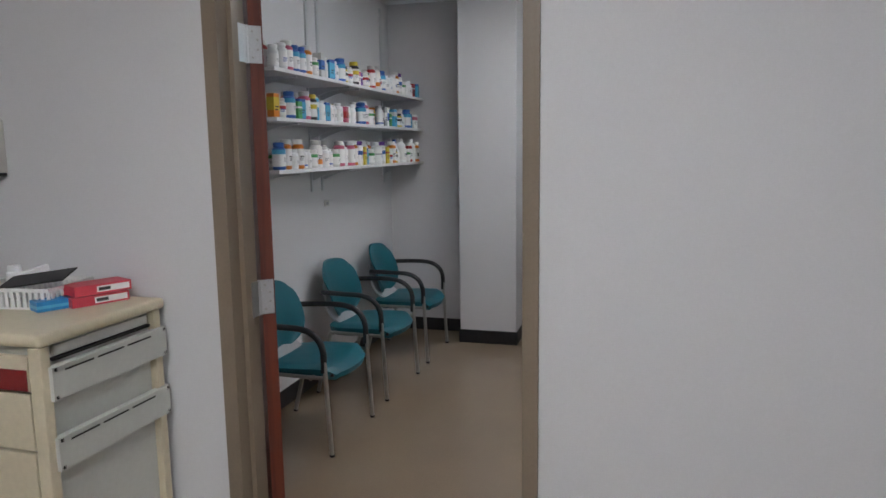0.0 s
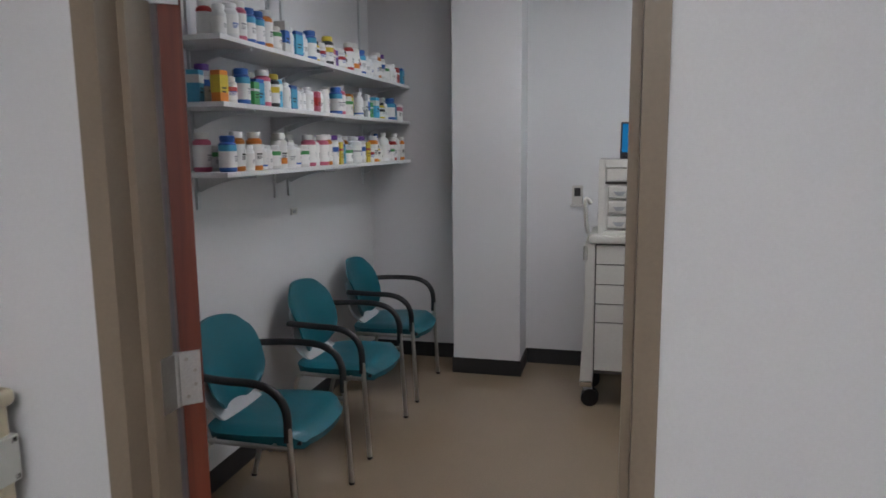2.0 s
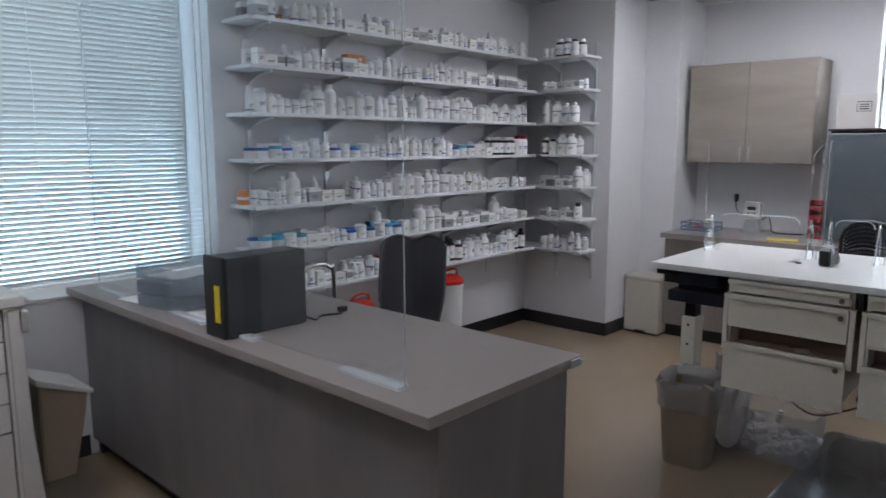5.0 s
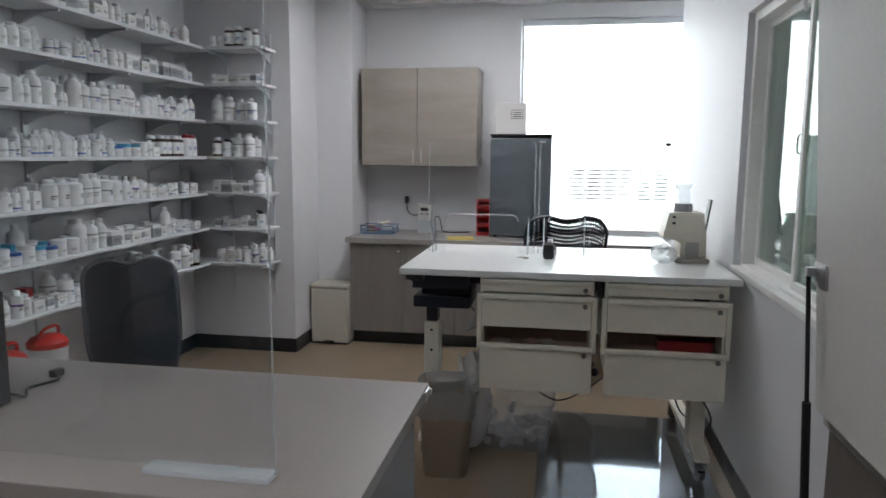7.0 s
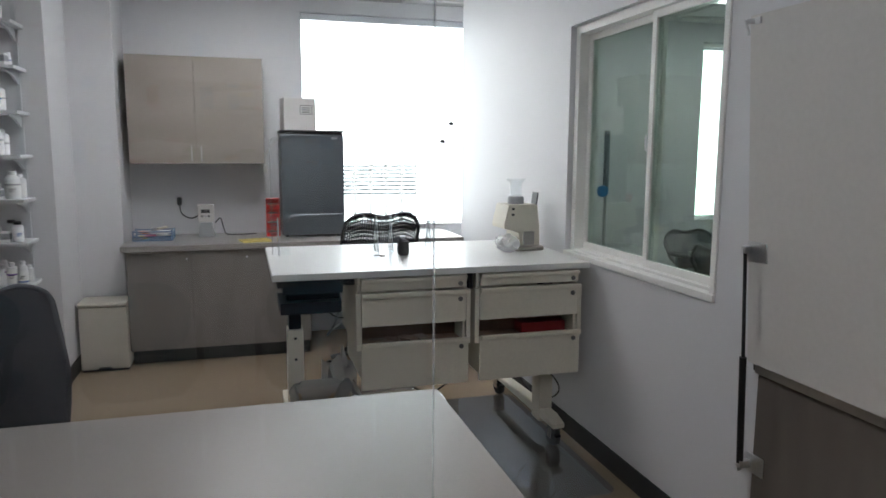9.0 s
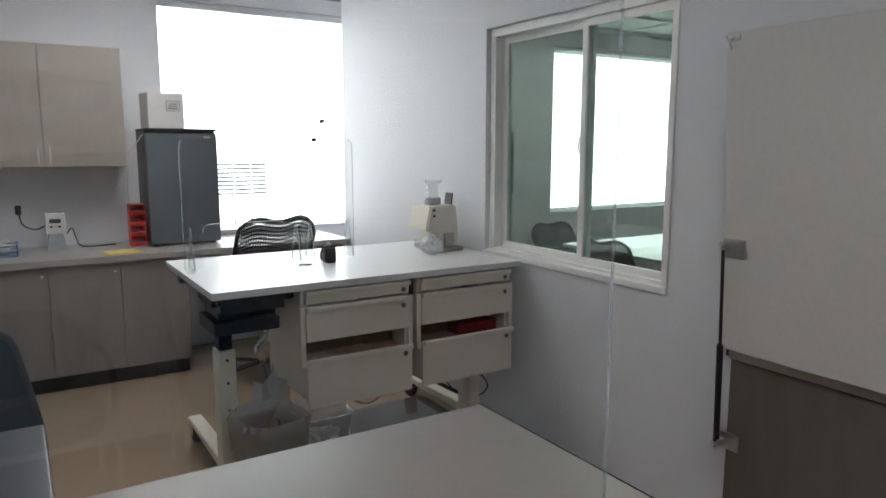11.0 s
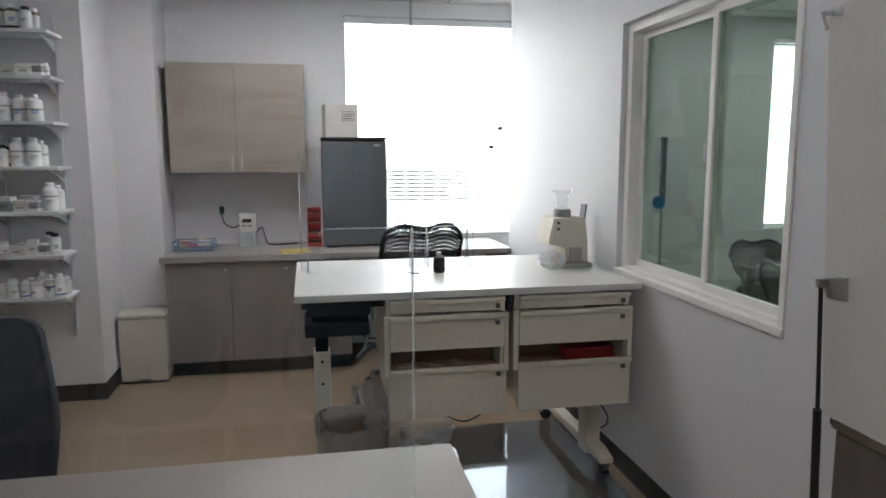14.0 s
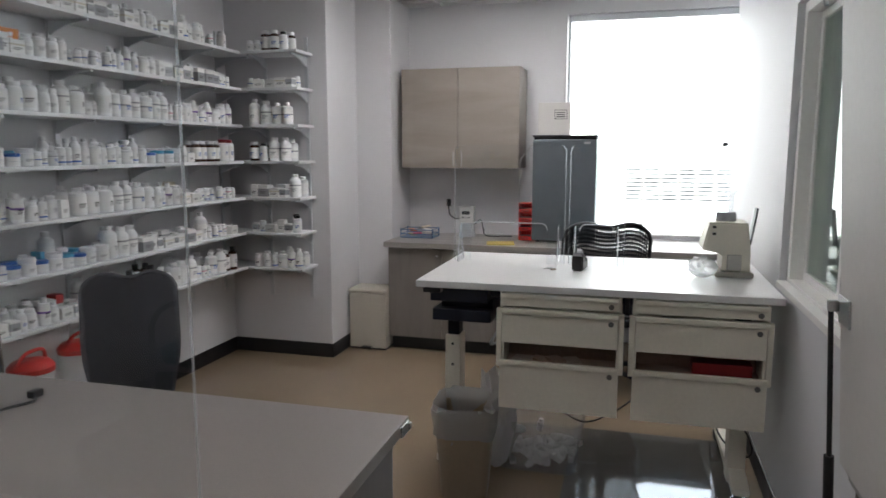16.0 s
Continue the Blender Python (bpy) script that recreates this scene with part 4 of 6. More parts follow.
for k in range(3):
    PROTO["tub"].append(bottle("tub", 0.036, 0.06 + 0.012 * k, PILL_WHITE, (PRINT["blue"], PRINT["sky"], CAP_WHITE)[k], PRINT["white"], "short white plastic tub with screw lid", "tub", neck=0.9, shoulder=0.7, caph=0.25))
for k, (a, b, cc) in enumerate((("white", "red", "white"), ("yellow", "black", "black"), ("orange", "white", "white"), ("red", "white", "white"), ("blue", "sky", "blue"), ("white", "blue", "purple"), ("white", "orange", "white"), ("black", "yellow", "yellow"), ("white", "green", "white"), ("pink", "white", "white"))):
    t_ = bottle("vitamin_bottle", random.uniform(0.025, 0.038), random.uniform(0.095, 0.155), PRINT[a], PRINT[cc], PRINT[b], f"{a} medicine bottle with {b} band on a crowded shelf", neck=0.72)
    PROTO["cbottle"].append(t_)
for k, (a, b) in enumerate((("white", "pink"), ("blue", "sky"), ("red", "white"), ("orange", "yellow"), ("sky", "white"), ("green", "white"), ("purple", "white"), ("white", "blue"), ("yellow", "red"), ("grey", "white"), ("pink", "red"))):
    PROTO["cbox"].append(small_box("carton", random.uniform(0.035, 0.06), random.uniform(0.04, 0.06), random.uniform(0.085, 0.135), PRINT[a], PRINT[b], f"{a} medicine carton with {b} panel on a crowded shelf"))
SQUEEZE = shampoo("squeeze_bottle", 0.034, 0.17, PILL_WHITE, PRINT["blue"], "white squeeze bottle with blue cap on a shelf")


BACK_ROW = []


def joined_stock(rows_, label):
    """The half-hidden packs behind the front rows, as one heap of stock."""
    bm, mats = bmesh.new(), []
    for t, m in rows_:
        for o in (t, *t.children):
            me = o.data.copy()
            mt_ = me.materials[0]
            if mt_ not in mats:
                mats.append(mt_)
            me.polygons.foreach_set("material_index", [mats.index(mt_)] * len(me.polygons))
            me.transform(m)
            bm.from_mesh(me)
            bpy.data.meshes.remove(me)
    return solid("shelf_stock", bm, mats, label, "bottles", kind="stuff")


def fill(length, base, kinds, depth, group, gap=(0.002, 0.02), back_share=0.5, skip=0.05, run=4):
    """Rows of packs along a shelf: base is the pose of its left front edge, x along it, y to the wall."""
    x = 0.03
    kind = random.choice(kinds)
    left = 0
    while x < length - 0.04:
        if left <= 0:
            kind, left = random.choice(kinds), random.randint(min(1, run), run)
            if random.random() < skip:
                x += random.uniform(0.04, 0.12)
        left -= 1
        t_, r = random.choice(PROTO[kind])
        step = 2 * r
        if x + step > length - 0.01:
            break
        y = random.uniform(0.035, 0.06)
        flat = kind in ("cbox", "wbox")
        ob = copy_thing(t_, base @ pose(x + r, y + (0.01 if kind == "big" else 0), 0.0005, 0, 0, random.uniform(-7, 7) if flat else random.uniform(-30, 30)))
        ob["group"] = group
        if random.random() < back_share:
            t2, r2 = random.choice(PROTO[kind if random.random() < 0.7 else random.choice(kinds)])
            if r2 <= r * 1.3:
                BACK_ROW.append((t2, base @ pose(x + r, y + 0.075 + r2, 0.0005, 0, 0, random.uniform(-20, 20))))
        x += step + random.uniform(*gap)


# two white bottles standing in the basket on the cart
for dx, dy, cap in ((-0.09, 0.03, CAP_WHITE), (-0.1, -0.05, PRINT["yellow"])):
    t_, _ = bottle("pill_bottle", 0.024, 0.1 if dy > 0 else 0.075, PILL_WHITE, cap, PRINT["white"], "white plastic bottle standing in the slotted basket", neck=0.7)
    t_.matrix_world = pose(-1.80 + dx, 1.66 + dy, CH + 0.006)
random.seed(5)
WHITES = [["small", "mid", "wbox", "small"], ["mid", "mid", "wbox", "small"], ["big", "mid", "mid", "small"], ["mid", "tub", "small", "mid", "wbox", "big", "mid", "dark"], ["big", "mid", "wbox", "small"], ["big", "small", "small", "wbox", "tub"], ["mid", "big", "amber", "mid", "small", "wbox", "big"]]
SIDE = [["dark", "dark", "small"], ["small", "wbox", "small", "mid"], ["big"], ["mid", "big", "dark"], ["wbox", "big", "wbox"], ["wbox", "small", "dark"], ["mid", "small", "wbox"]]
for k, z in enumerate(NZ):
    fill(2.50 if k < 6 else 2.45, pose(NX0 + (0.02 if k < 6 else 0.06), YN - 0.27, z), WHITES[k], 0.27, "pharmacy stock", gap=(0.001, 0.008), back_share=0.95, skip=0.02)
    fill(0.415, pose(4.055, YN - 0.278, z, 0, 0, -90), SIDE[k], 0.25, "pharmacy stock", gap=(0.001, 0.01), back_share=0.5, run=3)
for k, z in enumerate(WZ):
    fill(2.32, pose(XW + 0.3, 3.1, z, 0, 0, 90), [["cbottle", "mid", "cbottle", "cbox"], ["cbottle", "cbox", "mid", "cbottle", "cbox"], ["cbottle", "cbox", "mid", "big", "cbottle"]][k], 0.3, "over-the-counter stock", gap=(0.001, 0.006), back_share=0.75, skip=0.02, run=2)
joined_stock(BACK_ROW, "white bottles and packs standing behind the front rows")
copy_thing(SQUEEZE[0], pose(XW + 0.23, 4.93, WZ[2] + 0.0005, 0, 0, 80))
# single bright packs among the white stock
for x, z, kk, col, sx, sz in ((2.33, NZ[1], "long", "orange", 0.15, 0.13), (2.92, NZ[4], "pack", "yellow", 0.075, 0.055), (2.47, NZ[5], "pack", "sky", 0.09, 0.08), (1.52, NZ[4], "pack", "orange", 0.05, 0.08), (1.93, NZ[3], "pack", "teal", 0.1, 0.09), (2.52, NZ[6], "pack", "red", 0.05, 0.1), (3.3, NZ[1], "pack", "sky", 0.05, 0.07), (2.05, NZ[2], "pack", "blue", 0.06, 0.09), (2.7, NZ[2], "pack", "blue", 0.07, 0.06), (3.05, NZ[3], "long", "blue", 0.14, 0.1), (3.45, NZ[4], "pack", "cream", 0.07, 0.13), (1.78, NZ[0], "long", "orange", 0.12, 0.05), (3.2, NZ[5], "pack", "pink", 0.06, 0.07), (1.62, NZ[3], "pack", "teal", 0.06, 0.06)):
    carton("carton", pose(x, YN - 0.1, z + 0.0005), sx, 0.06, sz, PRINT[col], (0.35, 0.55), PRINT["white"] if col != "yellow" else PRINT["black"], f"bright {col} carton among white bottles on a shelf", "pharmacy stock")
for lst in PROTO.values():
    for t_, _ in lst:
        for o in (*t_.children_recursive, t_):
            bpy.data.objects.remove(o)
for o in (*SQUEEZE[0].children_recursive, SQUEEZE[0]):
    bpy.data.objects.remove(o)


# ---- service desk, flip-up leaf, acrylic screens ----
desk = thing("service_desk", pose(0, 0, 0), "grey laminate service desk with panelled front", "desk")
DT = 0.856
part("worktop", block(0.603, 1.318, 3.092, YN - 0.004, DT - 0.034, DT, bev=0.004), LAMINATE, desk)
part("front_panel", block(0.675, 0.7, 3.15, YN - 0.004, 0.085, DT - 0.034), DESK_SIDE, desk)
part("end_panel", block(0.675, 1.285, 3.125, 3.15, 0.0, DT - 0.034, bev=0.002), DESK_SIDE, desk)
part("far_panel", block(0.7, 1.285, YN - 0.03, YN - 0.006, 0.0, DT - 0.034), DESK_SIDE, desk)
part("toe_kick", block(0.735, 0.75, 3.15, YN - 0.031, 0.0, 0.085), RUBBER, desk)
part("modesty_shelf", block(0.701, 1.0, 3.151, YN - 0.031, 0.5, 0.52), DESK_SIDE, desk)
part("latch_strike", blocks((1.25, 1.305, 3.087, 3.092, DT - 0.033, DT - 0.006), (1.295, 1.31, 3.082, 3.0865, DT - 0.028, DT - 0.012), bev=0.001), STEEL, desk)

leaf = thing("counter_flap", pose(0, 0, 0), "white hinged counter flap folded up, with gas strut", "counter flap")
part("fixed_base", block(0.61, 1.3, YS + 0.006, 2.082, 0.0, 0.822, bev=0.002), BROWN_PANEL, leaf, "grey-brown laminate support panel")
part("fixed_top", block(0.603, 1.318, YS + 0.004, 2.088, 0.823, 0.846, bev=0.003), BROWN_PANEL, leaf)
LEAN = pose(0, 2.113, 0.852, -3.8)
part("flap", moved(block(0.603, 1.316, -0.03, 0, 0, 1.012, bev=0.003), LEAN), LEAF_WHITE, leaf)
part("hinge_strip", block(0.62, 1.3, 2.0885, 2.098, 0.82, 0.858, bev=0.002), SATIN, leaf)
st = part("gas_strut", blocks((1.318, 1.332, 2.106, 2.12, 0.5, 0.52)), STEEL, leaf, "black gas strut")
part("cylinder", tube([(1.312, 2.118, 0.53), (1.306, 2.137, 0.87)], 0.0105, 12), BLACK, st)
part("rod", tube([(1.306, 2.136, 0.86), (1.302, 2.157, 1.2)], 0.0055, 10), BLACK, st)
part("upper_bracket", moved(blocks((1.235, 1.31, 0.0005, 0.006, 0.313, 0.373), (1.296, 1.315, 0.0062, 0.026, 0.338, 0.36), bev=0.002), LEAN), STEEL, st)
part("lower_bracket", blocks((1.25, 1.32, 2.0825, 2.088, 0.5, 0.56), (1.3, 1.318, 2.0885, 2.126, 0.515, 0.538), bev=0.002), STEEL, st)
hk = part("catch", moved(blocks((1.268, 1.302, 0.0005, 0.006, 0.985, 1.003), (1.29, 1.305, 0.0062, 0.03, 0.988, 1.001), bev=0.002), LEAN), STEEL, leaf, "small steel catch")
part("hook", moved(tube(bend([(1.298, 0.03, 0.995), (1.285, 0.038, 0.981), (1.275, 0.038, 0.955)], 4), 0.0045, 8), LEAN), STEEL, hk)


def acrylic_screen(m, length, z0, z1, label, feet=()):
    """A clear sheet along x with pale strips for the glint on its cut edges, and bar feet."""
    t = thing("acrylic_screen", m, label, "screen", "acrylic screens")
    sh = part("sheet", block(0, length, -0.0025, 0.0025, z0, z1), ACRYLIC, t)
    sh.visible_shadow = False
    for x in (0.0, length):
        part("cut_edge", block(x - 0.0012, x + 0.0012, -0.0026, 0.0026, z0, z1), EDGE_SOFT, t)
    part("cut_edge", block(0.0013, length - 0.0013, -0.0024, 0.0024, z1 + 0.0001, z1 + 0.002), EDGE_SOFT, t)
    for x in feet:
        part("foot", block(x - 0.13, x + 0.13, -0.022, 0.022, 0.001, 0.013, bev=0.003), ACRYLIC_EDGE, t)
    return t


acrylic_screen(pose(0.698, 3.27, DT, 0, 0, 90), 1.0, 0.014, 1.28, "tall clear acrylic screen standing on the desk", (0.135, 0.85))
acrylic_screen(pose(0.698, 4.31, DT, 0, 0, 90), 1.0, 0.014, 1.28, "tall clear acrylic screen standing on the desk", (0.15, 0.85))


def desk_pc():
    t = thing("desktop_computer", pose(0.8, 4.135, DT, 0, 0, 0), "black desktop computer lying on the desk with yellow label", "computer")
    part("case", block(-0.16, 0.165, -0.065, 0.06, 0.004, 0.285, bev=0.004), mat("dark_grey_case", (0.03, 0.034, 0.04), 0.35, vary=0.1), t)
    part("front_bezel", block(-0.178, -0.161, -0.067, 0.062, 0.004, 0.29, bev=0.006), BLACK, t)
    part("label", block(-0.1795, -0.1785, -0.045, -0.01, 0.06, 0.19), mat("yellow_label", (0.75, 0.58, 0.02), 0.45), t, "yellow warning label")
    part("cable", tube(bend([(0.16, -0.04, 0.03), (0.2, -0.07, 0.008), (0.26, -0.03, 0.006), (0.33, -0.06, 0.008), (0.36, -0.03, 0.012)], 6), 0.004, 6), BLACK, t)
    part("plug", block(0.35, 0.385, -0.04, -0.015, 0.003, 0.024, bev=0.004), BLACK, t)
    for x in (-0.13, 0.13):
        part("foot", block(x - 0.02, x + 0.02, -0.055, 0.05, 0, 0.0045), BLACK, t)


desk_pc()


def paper_tray():
    t = thing("letter_tray", pose(0.85, 4.72, DT, 0, 0, 12), "clear plastic letter tray holding papers on the desk", "tray")
    for k in range(3):
        z = 0.004 + 0.06 * k
        part("tray", blocks((-0.17, 0.17, -0.13, 0.13, z, z + 0.003), (-0.17, 0.17, -0.13, -0.127, z + 0.003, z + 0.05), (-0.17, 0.17, 0.127, 0.13, z + 0.003, z + 0.05), (-0.17, -0.167, -0.127, 0.127, z + 0.003, z + 0.05)), SMOKED, t)
    part("papers", moved(block(-0.14, 0.14, -0.1, 0.1, 0.128, 0.134), pose(0, 0, 0, 0, 0, 3)), PAPER, t)
    part("leg", blocks((-0.169, -0.16, -0.129, -0.12, 0, 0.006), (0.16, 0.169, -0.129, -0.12, 0, 0.006), (-0.169, -0.16, 0.12, 0.129, 0, 0.006), (0.16, 0.169, 0.12, 0.129, 0, 0.006)), ACRYLIC_EDGE, t)


paper_tray()
for x, y, rz in ((0.72, 4.93, 8), (0.75, 4.45, -14)):
    solid("paper_sheet", moved(block(-0.045, 0.045, -0.105, 0.105, 0, 0.0016), pose(x, y, DT + 0.0005, 0, 0, rz)), PAPER, "white paper sheet on the desk", "paper", "papers on the desk")


# ---- office chairs ----
def office_chair(name, m, back_h, perforated, label, wide=1.0, arms=True, waist=0.16, low=0.02):
    """Faces +x. Five-star base, gas post, seat, arms, tall shaped back."""
    t = thing(name, m, label, "office chair")
    for k in range(5):
        a = 2 * math.pi * k / 5 + 0.3
        cx, sy = math.cos(a), math.sin(a)
        b = part("base_arm", tube([(0.03 * cx, 0.03 * sy, 0.11), (0.28 * cx, 0.28 * sy, 0.075)], 0.018, 8, flat=0.7), BLACK, t)
        part("castor", moved(lathe([(0.02, -0.014), (0.028, -0.01), (0.028, 0.01), (0.02, 0.014)], 14), pose(0.29 * cx, 0.29 * sy, 0.028, 90, 0, math.degrees(a))), BLACK, b)
    part("post", lathe([(0.03, 0.09), (0.03, 0.25), (0.02, 0.25), (0.02, 0.42)], 14), CHROME, t)
    part("seat", prism(rounded(0.47, 0.5, 0.13, 6), 0.42, 0.485, "z", bev=0.018), MESH_BLACK, t)
    # back: wide rounded shoulders with a shallow dip between, drawn in towards the seat
    bm = bmesh.new()
    n_u, n_v = (46, 71) if perforated else (16, 15)
    z0 = 0.5
    us, vs = [0.0], [-1.0]
    for k in range(n_u):
        us += [us[-1] + (0.55 if k % 2 == 0 else 0.45)]
    for k in range(n_v):
        vs += [vs[-1] + (0.72 if k % 2 == 0 else 0.28)]
    us = [u / us[-1] for u in us]
    vs = [2 * (v + 1) / (vs[-1] + 1) - 1 for v in vs]

    def half(u):
        s = min(1.0, max(0.0, (u - low) / 0.55))
        return wide * (waist + (0.24 - waist) * s * s * (3 - 2 * s))

    def spot(u, v):
        a = max(0.0, (abs(v) - 0.45) / 0.55)
        top = back_h - (0.11 if perforated else 0.05) * (1 - math.sqrt(max(0.0, 1 - a * a))) - (0.022 if perforated else 0.02) * (1 + math.cos(math.pi * min(1.0, abs(v) / 0.55))) / 2
        return Vector((-0.22 - 0.11 * u + 0.06 * v * v + 0.03 * math.sin(math.pi * u), half(u) * v, z0 + (top - z0) * u))

    grid = [[bm.verts.new(spot(u, v)) for v in vs] for u in us]
    for i in range(n_u):
        for j in range(n_v):
            if perforated and i % 2 and j % 2 and 0 < j < n_v - 1 and i < n_u - 1:
                continue
            bm.faces.new((grid[i][j], grid[i][j + 1], grid[i + 1][j + 1], grid[i + 1][j]))
    bmesh.ops.solidify(bm, geom=bm.faces[:], thickness=0.003 if perforated else 0.012)
    bmesh.ops.recalc_face_normals(bm, faces=bm.faces)
    part("backrest", bm, MESH_BLACK if perforated else CHARCOAL, t)
    line = [spot(k / 20, -1) for k in range(20)] + [spot(1, k / 16 - 1) for k in range(33)] + [spot(1 - k / 20, 1) for k in range(1, 21)]
    part("back_rim", tube(line, 0.012 if perforated else 0.0075, 8), BLACK if perforated else CHARCOAL, t)
    part("spine", tube(bend([(-0.05, 0, 0.4), (-0.25, 0, 0.41), (-0.33, 0, 0.52), (-0.325, 0, 0.72)], 6), 0.022, 8, flat=1.6), BLACK, t)
    for s in (-1, 1) if arms else ():
        a = part("arm", tube(bend([(-0.02, s * 0.23, 0.44), (-0.03, s * 0.27, 0.47), (-0.04, s * 0.272, 0.64)], 5), 0.014, 8), GREY_PLASTIC, t)
        part("arm_pad", moved(prism(rounded(0.24, 0.075, 0.035, 5), 0.64, 0.665, "z", bev=0.008), pose(-0.01, s * 0.268, 0)), BLACK, a)
    return t


office_chair("office_chair", pose(1.475, 4.055, 0, 0, 0, 218), 1.1, False, "charcoal office chair with tall shaped back behind the desk", 0.62, False, 0.165, 0.15)
office_chair("office_chair", pose(4.3, 2.75, 0, 0, 0, 8), 1.085, True, "black office chair with perforated back at the counter", 1.08, True, 0.19)


# ---- medication cart with laptop ----
def med_cart():
    t = thing("medication_cart", pose(0, 0, 0), "bone white hospital medication cart with drawers on castors", "cart")
    x0, x1, y0, y1 = -0.44, 0.135, 4.70, 5.14
    # carcass coloured dark, so the gaps between the drawers look shaded
    part("body", block(x0, x1, y0 + 0.014, y1, 0.2, 0.955, bev=0.004), CART_SEAM_SHADE, t)
    part("top", block(x0 - 0.035, x1 + 0.07, y0 - 0.015, y1 + 0.02, 0.955, 1.0, bev=0.01, seg=3), BONE, t)
    for xa, xb, s in ((x0 - 0.062, x0 - 0.002, -1), (x1 + 0.002, x1 + 0.075, 1)):
        pts = [(xa if s < 0 else xa, 0.16), (xa, 0.95), (xb, 0.95), (xb, 0.16)]
        if s < 0:
            pts = [(xa - 0.012, 0.15), (xa + 0.006, 0.5), (xa + 0.006, 0.955), (xb, 0.955), (xb, 0.15)]
        else:
            pts = [(xa, 0.15), (xa, 0.955), (xb - 0.015, 0.955), (xb - 0.01, 0.5), (xb + 0.015, 0.15)]
        p = part("side_column", prism(pts, y0 - 0.004, y1 - 0.02, "y", bev=0.012), BONE, t)
        part("foot_cap", block(min(q[0] for q in pts), max(q[0] for q in pts), y0 - 0.006, y1 - 0.018, 0.12, 0.1495, bev=0.005), TAN, p)
        part("bumper", block(xa - 0.004 if s < 0 else xb - 0.02, xa + 0.02 if s < 0 else xb + 0.004, y0 - 0.012, y0 + 0.03, 0.86, 0.94, bev=0.006), BONE_DIM, p)
    zz = [0.95, 0.838, 0.724, 0.612, 0.505, 0.222]
    for a, b in zip(zz, zz[1:]):
        d = part("drawer", block(x0 + 0.006, x1 - 0.006, y0, y0 + 0.0135, b + 0.003, a - 0.003, bev=0.0025), BONE, t)
        c_ = (x0 + x1) / 2
        zc = a - 0.045
        part("label_clip", block(c_ - 0.032, c_ + 0.032, y0 - 0.006, y0 - 0.0005, zc - 0.004, zc + 0.008, bev=0.002), GREY_PLASTIC, d)
        pts = [(c_ - 0.1 + 0.2 * k / 16, zc - 0.012 - 0.016 * math.sin(math.pi * k / 16)) for k in range(17)] + [(c_ + 0.1 - 0.2 * k / 16, zc - 0.012 + 0.002) for k in range(17)][1:-1]
        part("pull_lip", prism(pts, y0 - 0.016, y0 - 0.0005, "y"), BONE_DIM, d)
    # upper box with nine bins
    u0, u1, v0, v1 = -0.432, 0.075, 4.735, 5.08
    part("upper_box", block(u0, u1, v0 + 0.02, v1, 1.0005, 1.42, bev=0.003), BONE, t)
    for a_ in ((u0, u0 + 0.035, 1.0005, 1.42), (u1 - 0.035, u1, 1.0005, 1.42), (u0 + 0.0352, u1 - 0.0352, 1.375, 1.42), (u0 + 0.0352, u1 - 0.0352, 1.0005, 1.025)):
        part("face_rail", block(a_[0], a_[1], v0, v0 + 0.0198, a_[2], a_[3], bev=0.003), BONE, t)
    td = part("top_drawer", block(u0 + 0.045, u1 - 0.045, v0 + 0.003, v0 + 0.0195, 1.3, 1.37, bev=0.003), BONE, t)
    # dark strip in place of the shaded gap above the bins
    part("gap", block(u0 + 0.036, u1 - 0.036, v0 + 0.006, v0 + 0.0196, 1.285, 1.296), DARK_GAP, t)
    part("pull", prism([(-0.24, 1.36), (-0.12, 1.36), (-0.14, 1.318), (-0.22, 1.318)], v0 - 0.008, v0 + 0.0025, "y", bev=0.003), BONE_DIM, td)
    part("lock_badge", block(-0.232, -0.128, v0 - 0.0125, v0 - 0.0085, 1.325, 1.358, bev=0.003), mat("blue_badge", (0.02, 0.13, 0.4), 0.4), td, "blue keypad badge")
    part("badge_window", block(-0.205, -0.155, v0 - 0.0145, v0 - 0.013, 1.333, 1.35), PAPER, td)
    bw = (u1 - u0 - 0.09) / 3
    for i in range(3):
        for j in range(3):
            xa, za = u0 + 0.045 + i * bw, 1.2 - j * 0.085
            b = part("bin", block(xa + 0.008, xa + bw - 0.008, v0 - 0.004, v0 + 0.0195, za + 0.006, za + 0.077, bev=0.006, seg=3), BONE, t)
            part("pull", prism([(xa + 0.035, za + 0.045), (xa + bw - 0.035, za + 0.045), (xa + bw - 0.055, za + 0.022), (xa + 0.055, za + 0.022)], v0 - 0.016, v0 - 0.0045, "y", bev=0.002), GREY_PLASTIC, b)
    part("power_button", lathe([(0.012, 0), (0.012, 0.004)], 12, at=(-0.18, v0 + 0.04, 1.4205)), BLACK, t)
    # things on the flanks
    part("side_handle", tube(bend([(x0 - 0.03, 4.72, 1.18), (x0 - 0.06, 4.7, 1.2), (x0 - 0.055, 4.72, 1.08), (x0 - 0.045, 4.75, 1.01)], 6), 0.012, 8), BONE, t)
    part("cable", tube(bend([(u1 + 0.004, 4.8, 1.34), (u1 + 0.03, 4.77, 1.31), (u1 + 0.02, 4.8, 1.2), (u1 + 0.05, 4.86, 1.1), (u1 + 0.08, 4.9, 1.005)], 6), 0.014, 8), BLACK, t)
    part("scanner_holder", block(u1 + 0.001, u1 + 0.035, 4.76, 4.83, 1.24, 1.3, bev=0.008), TAN, t)
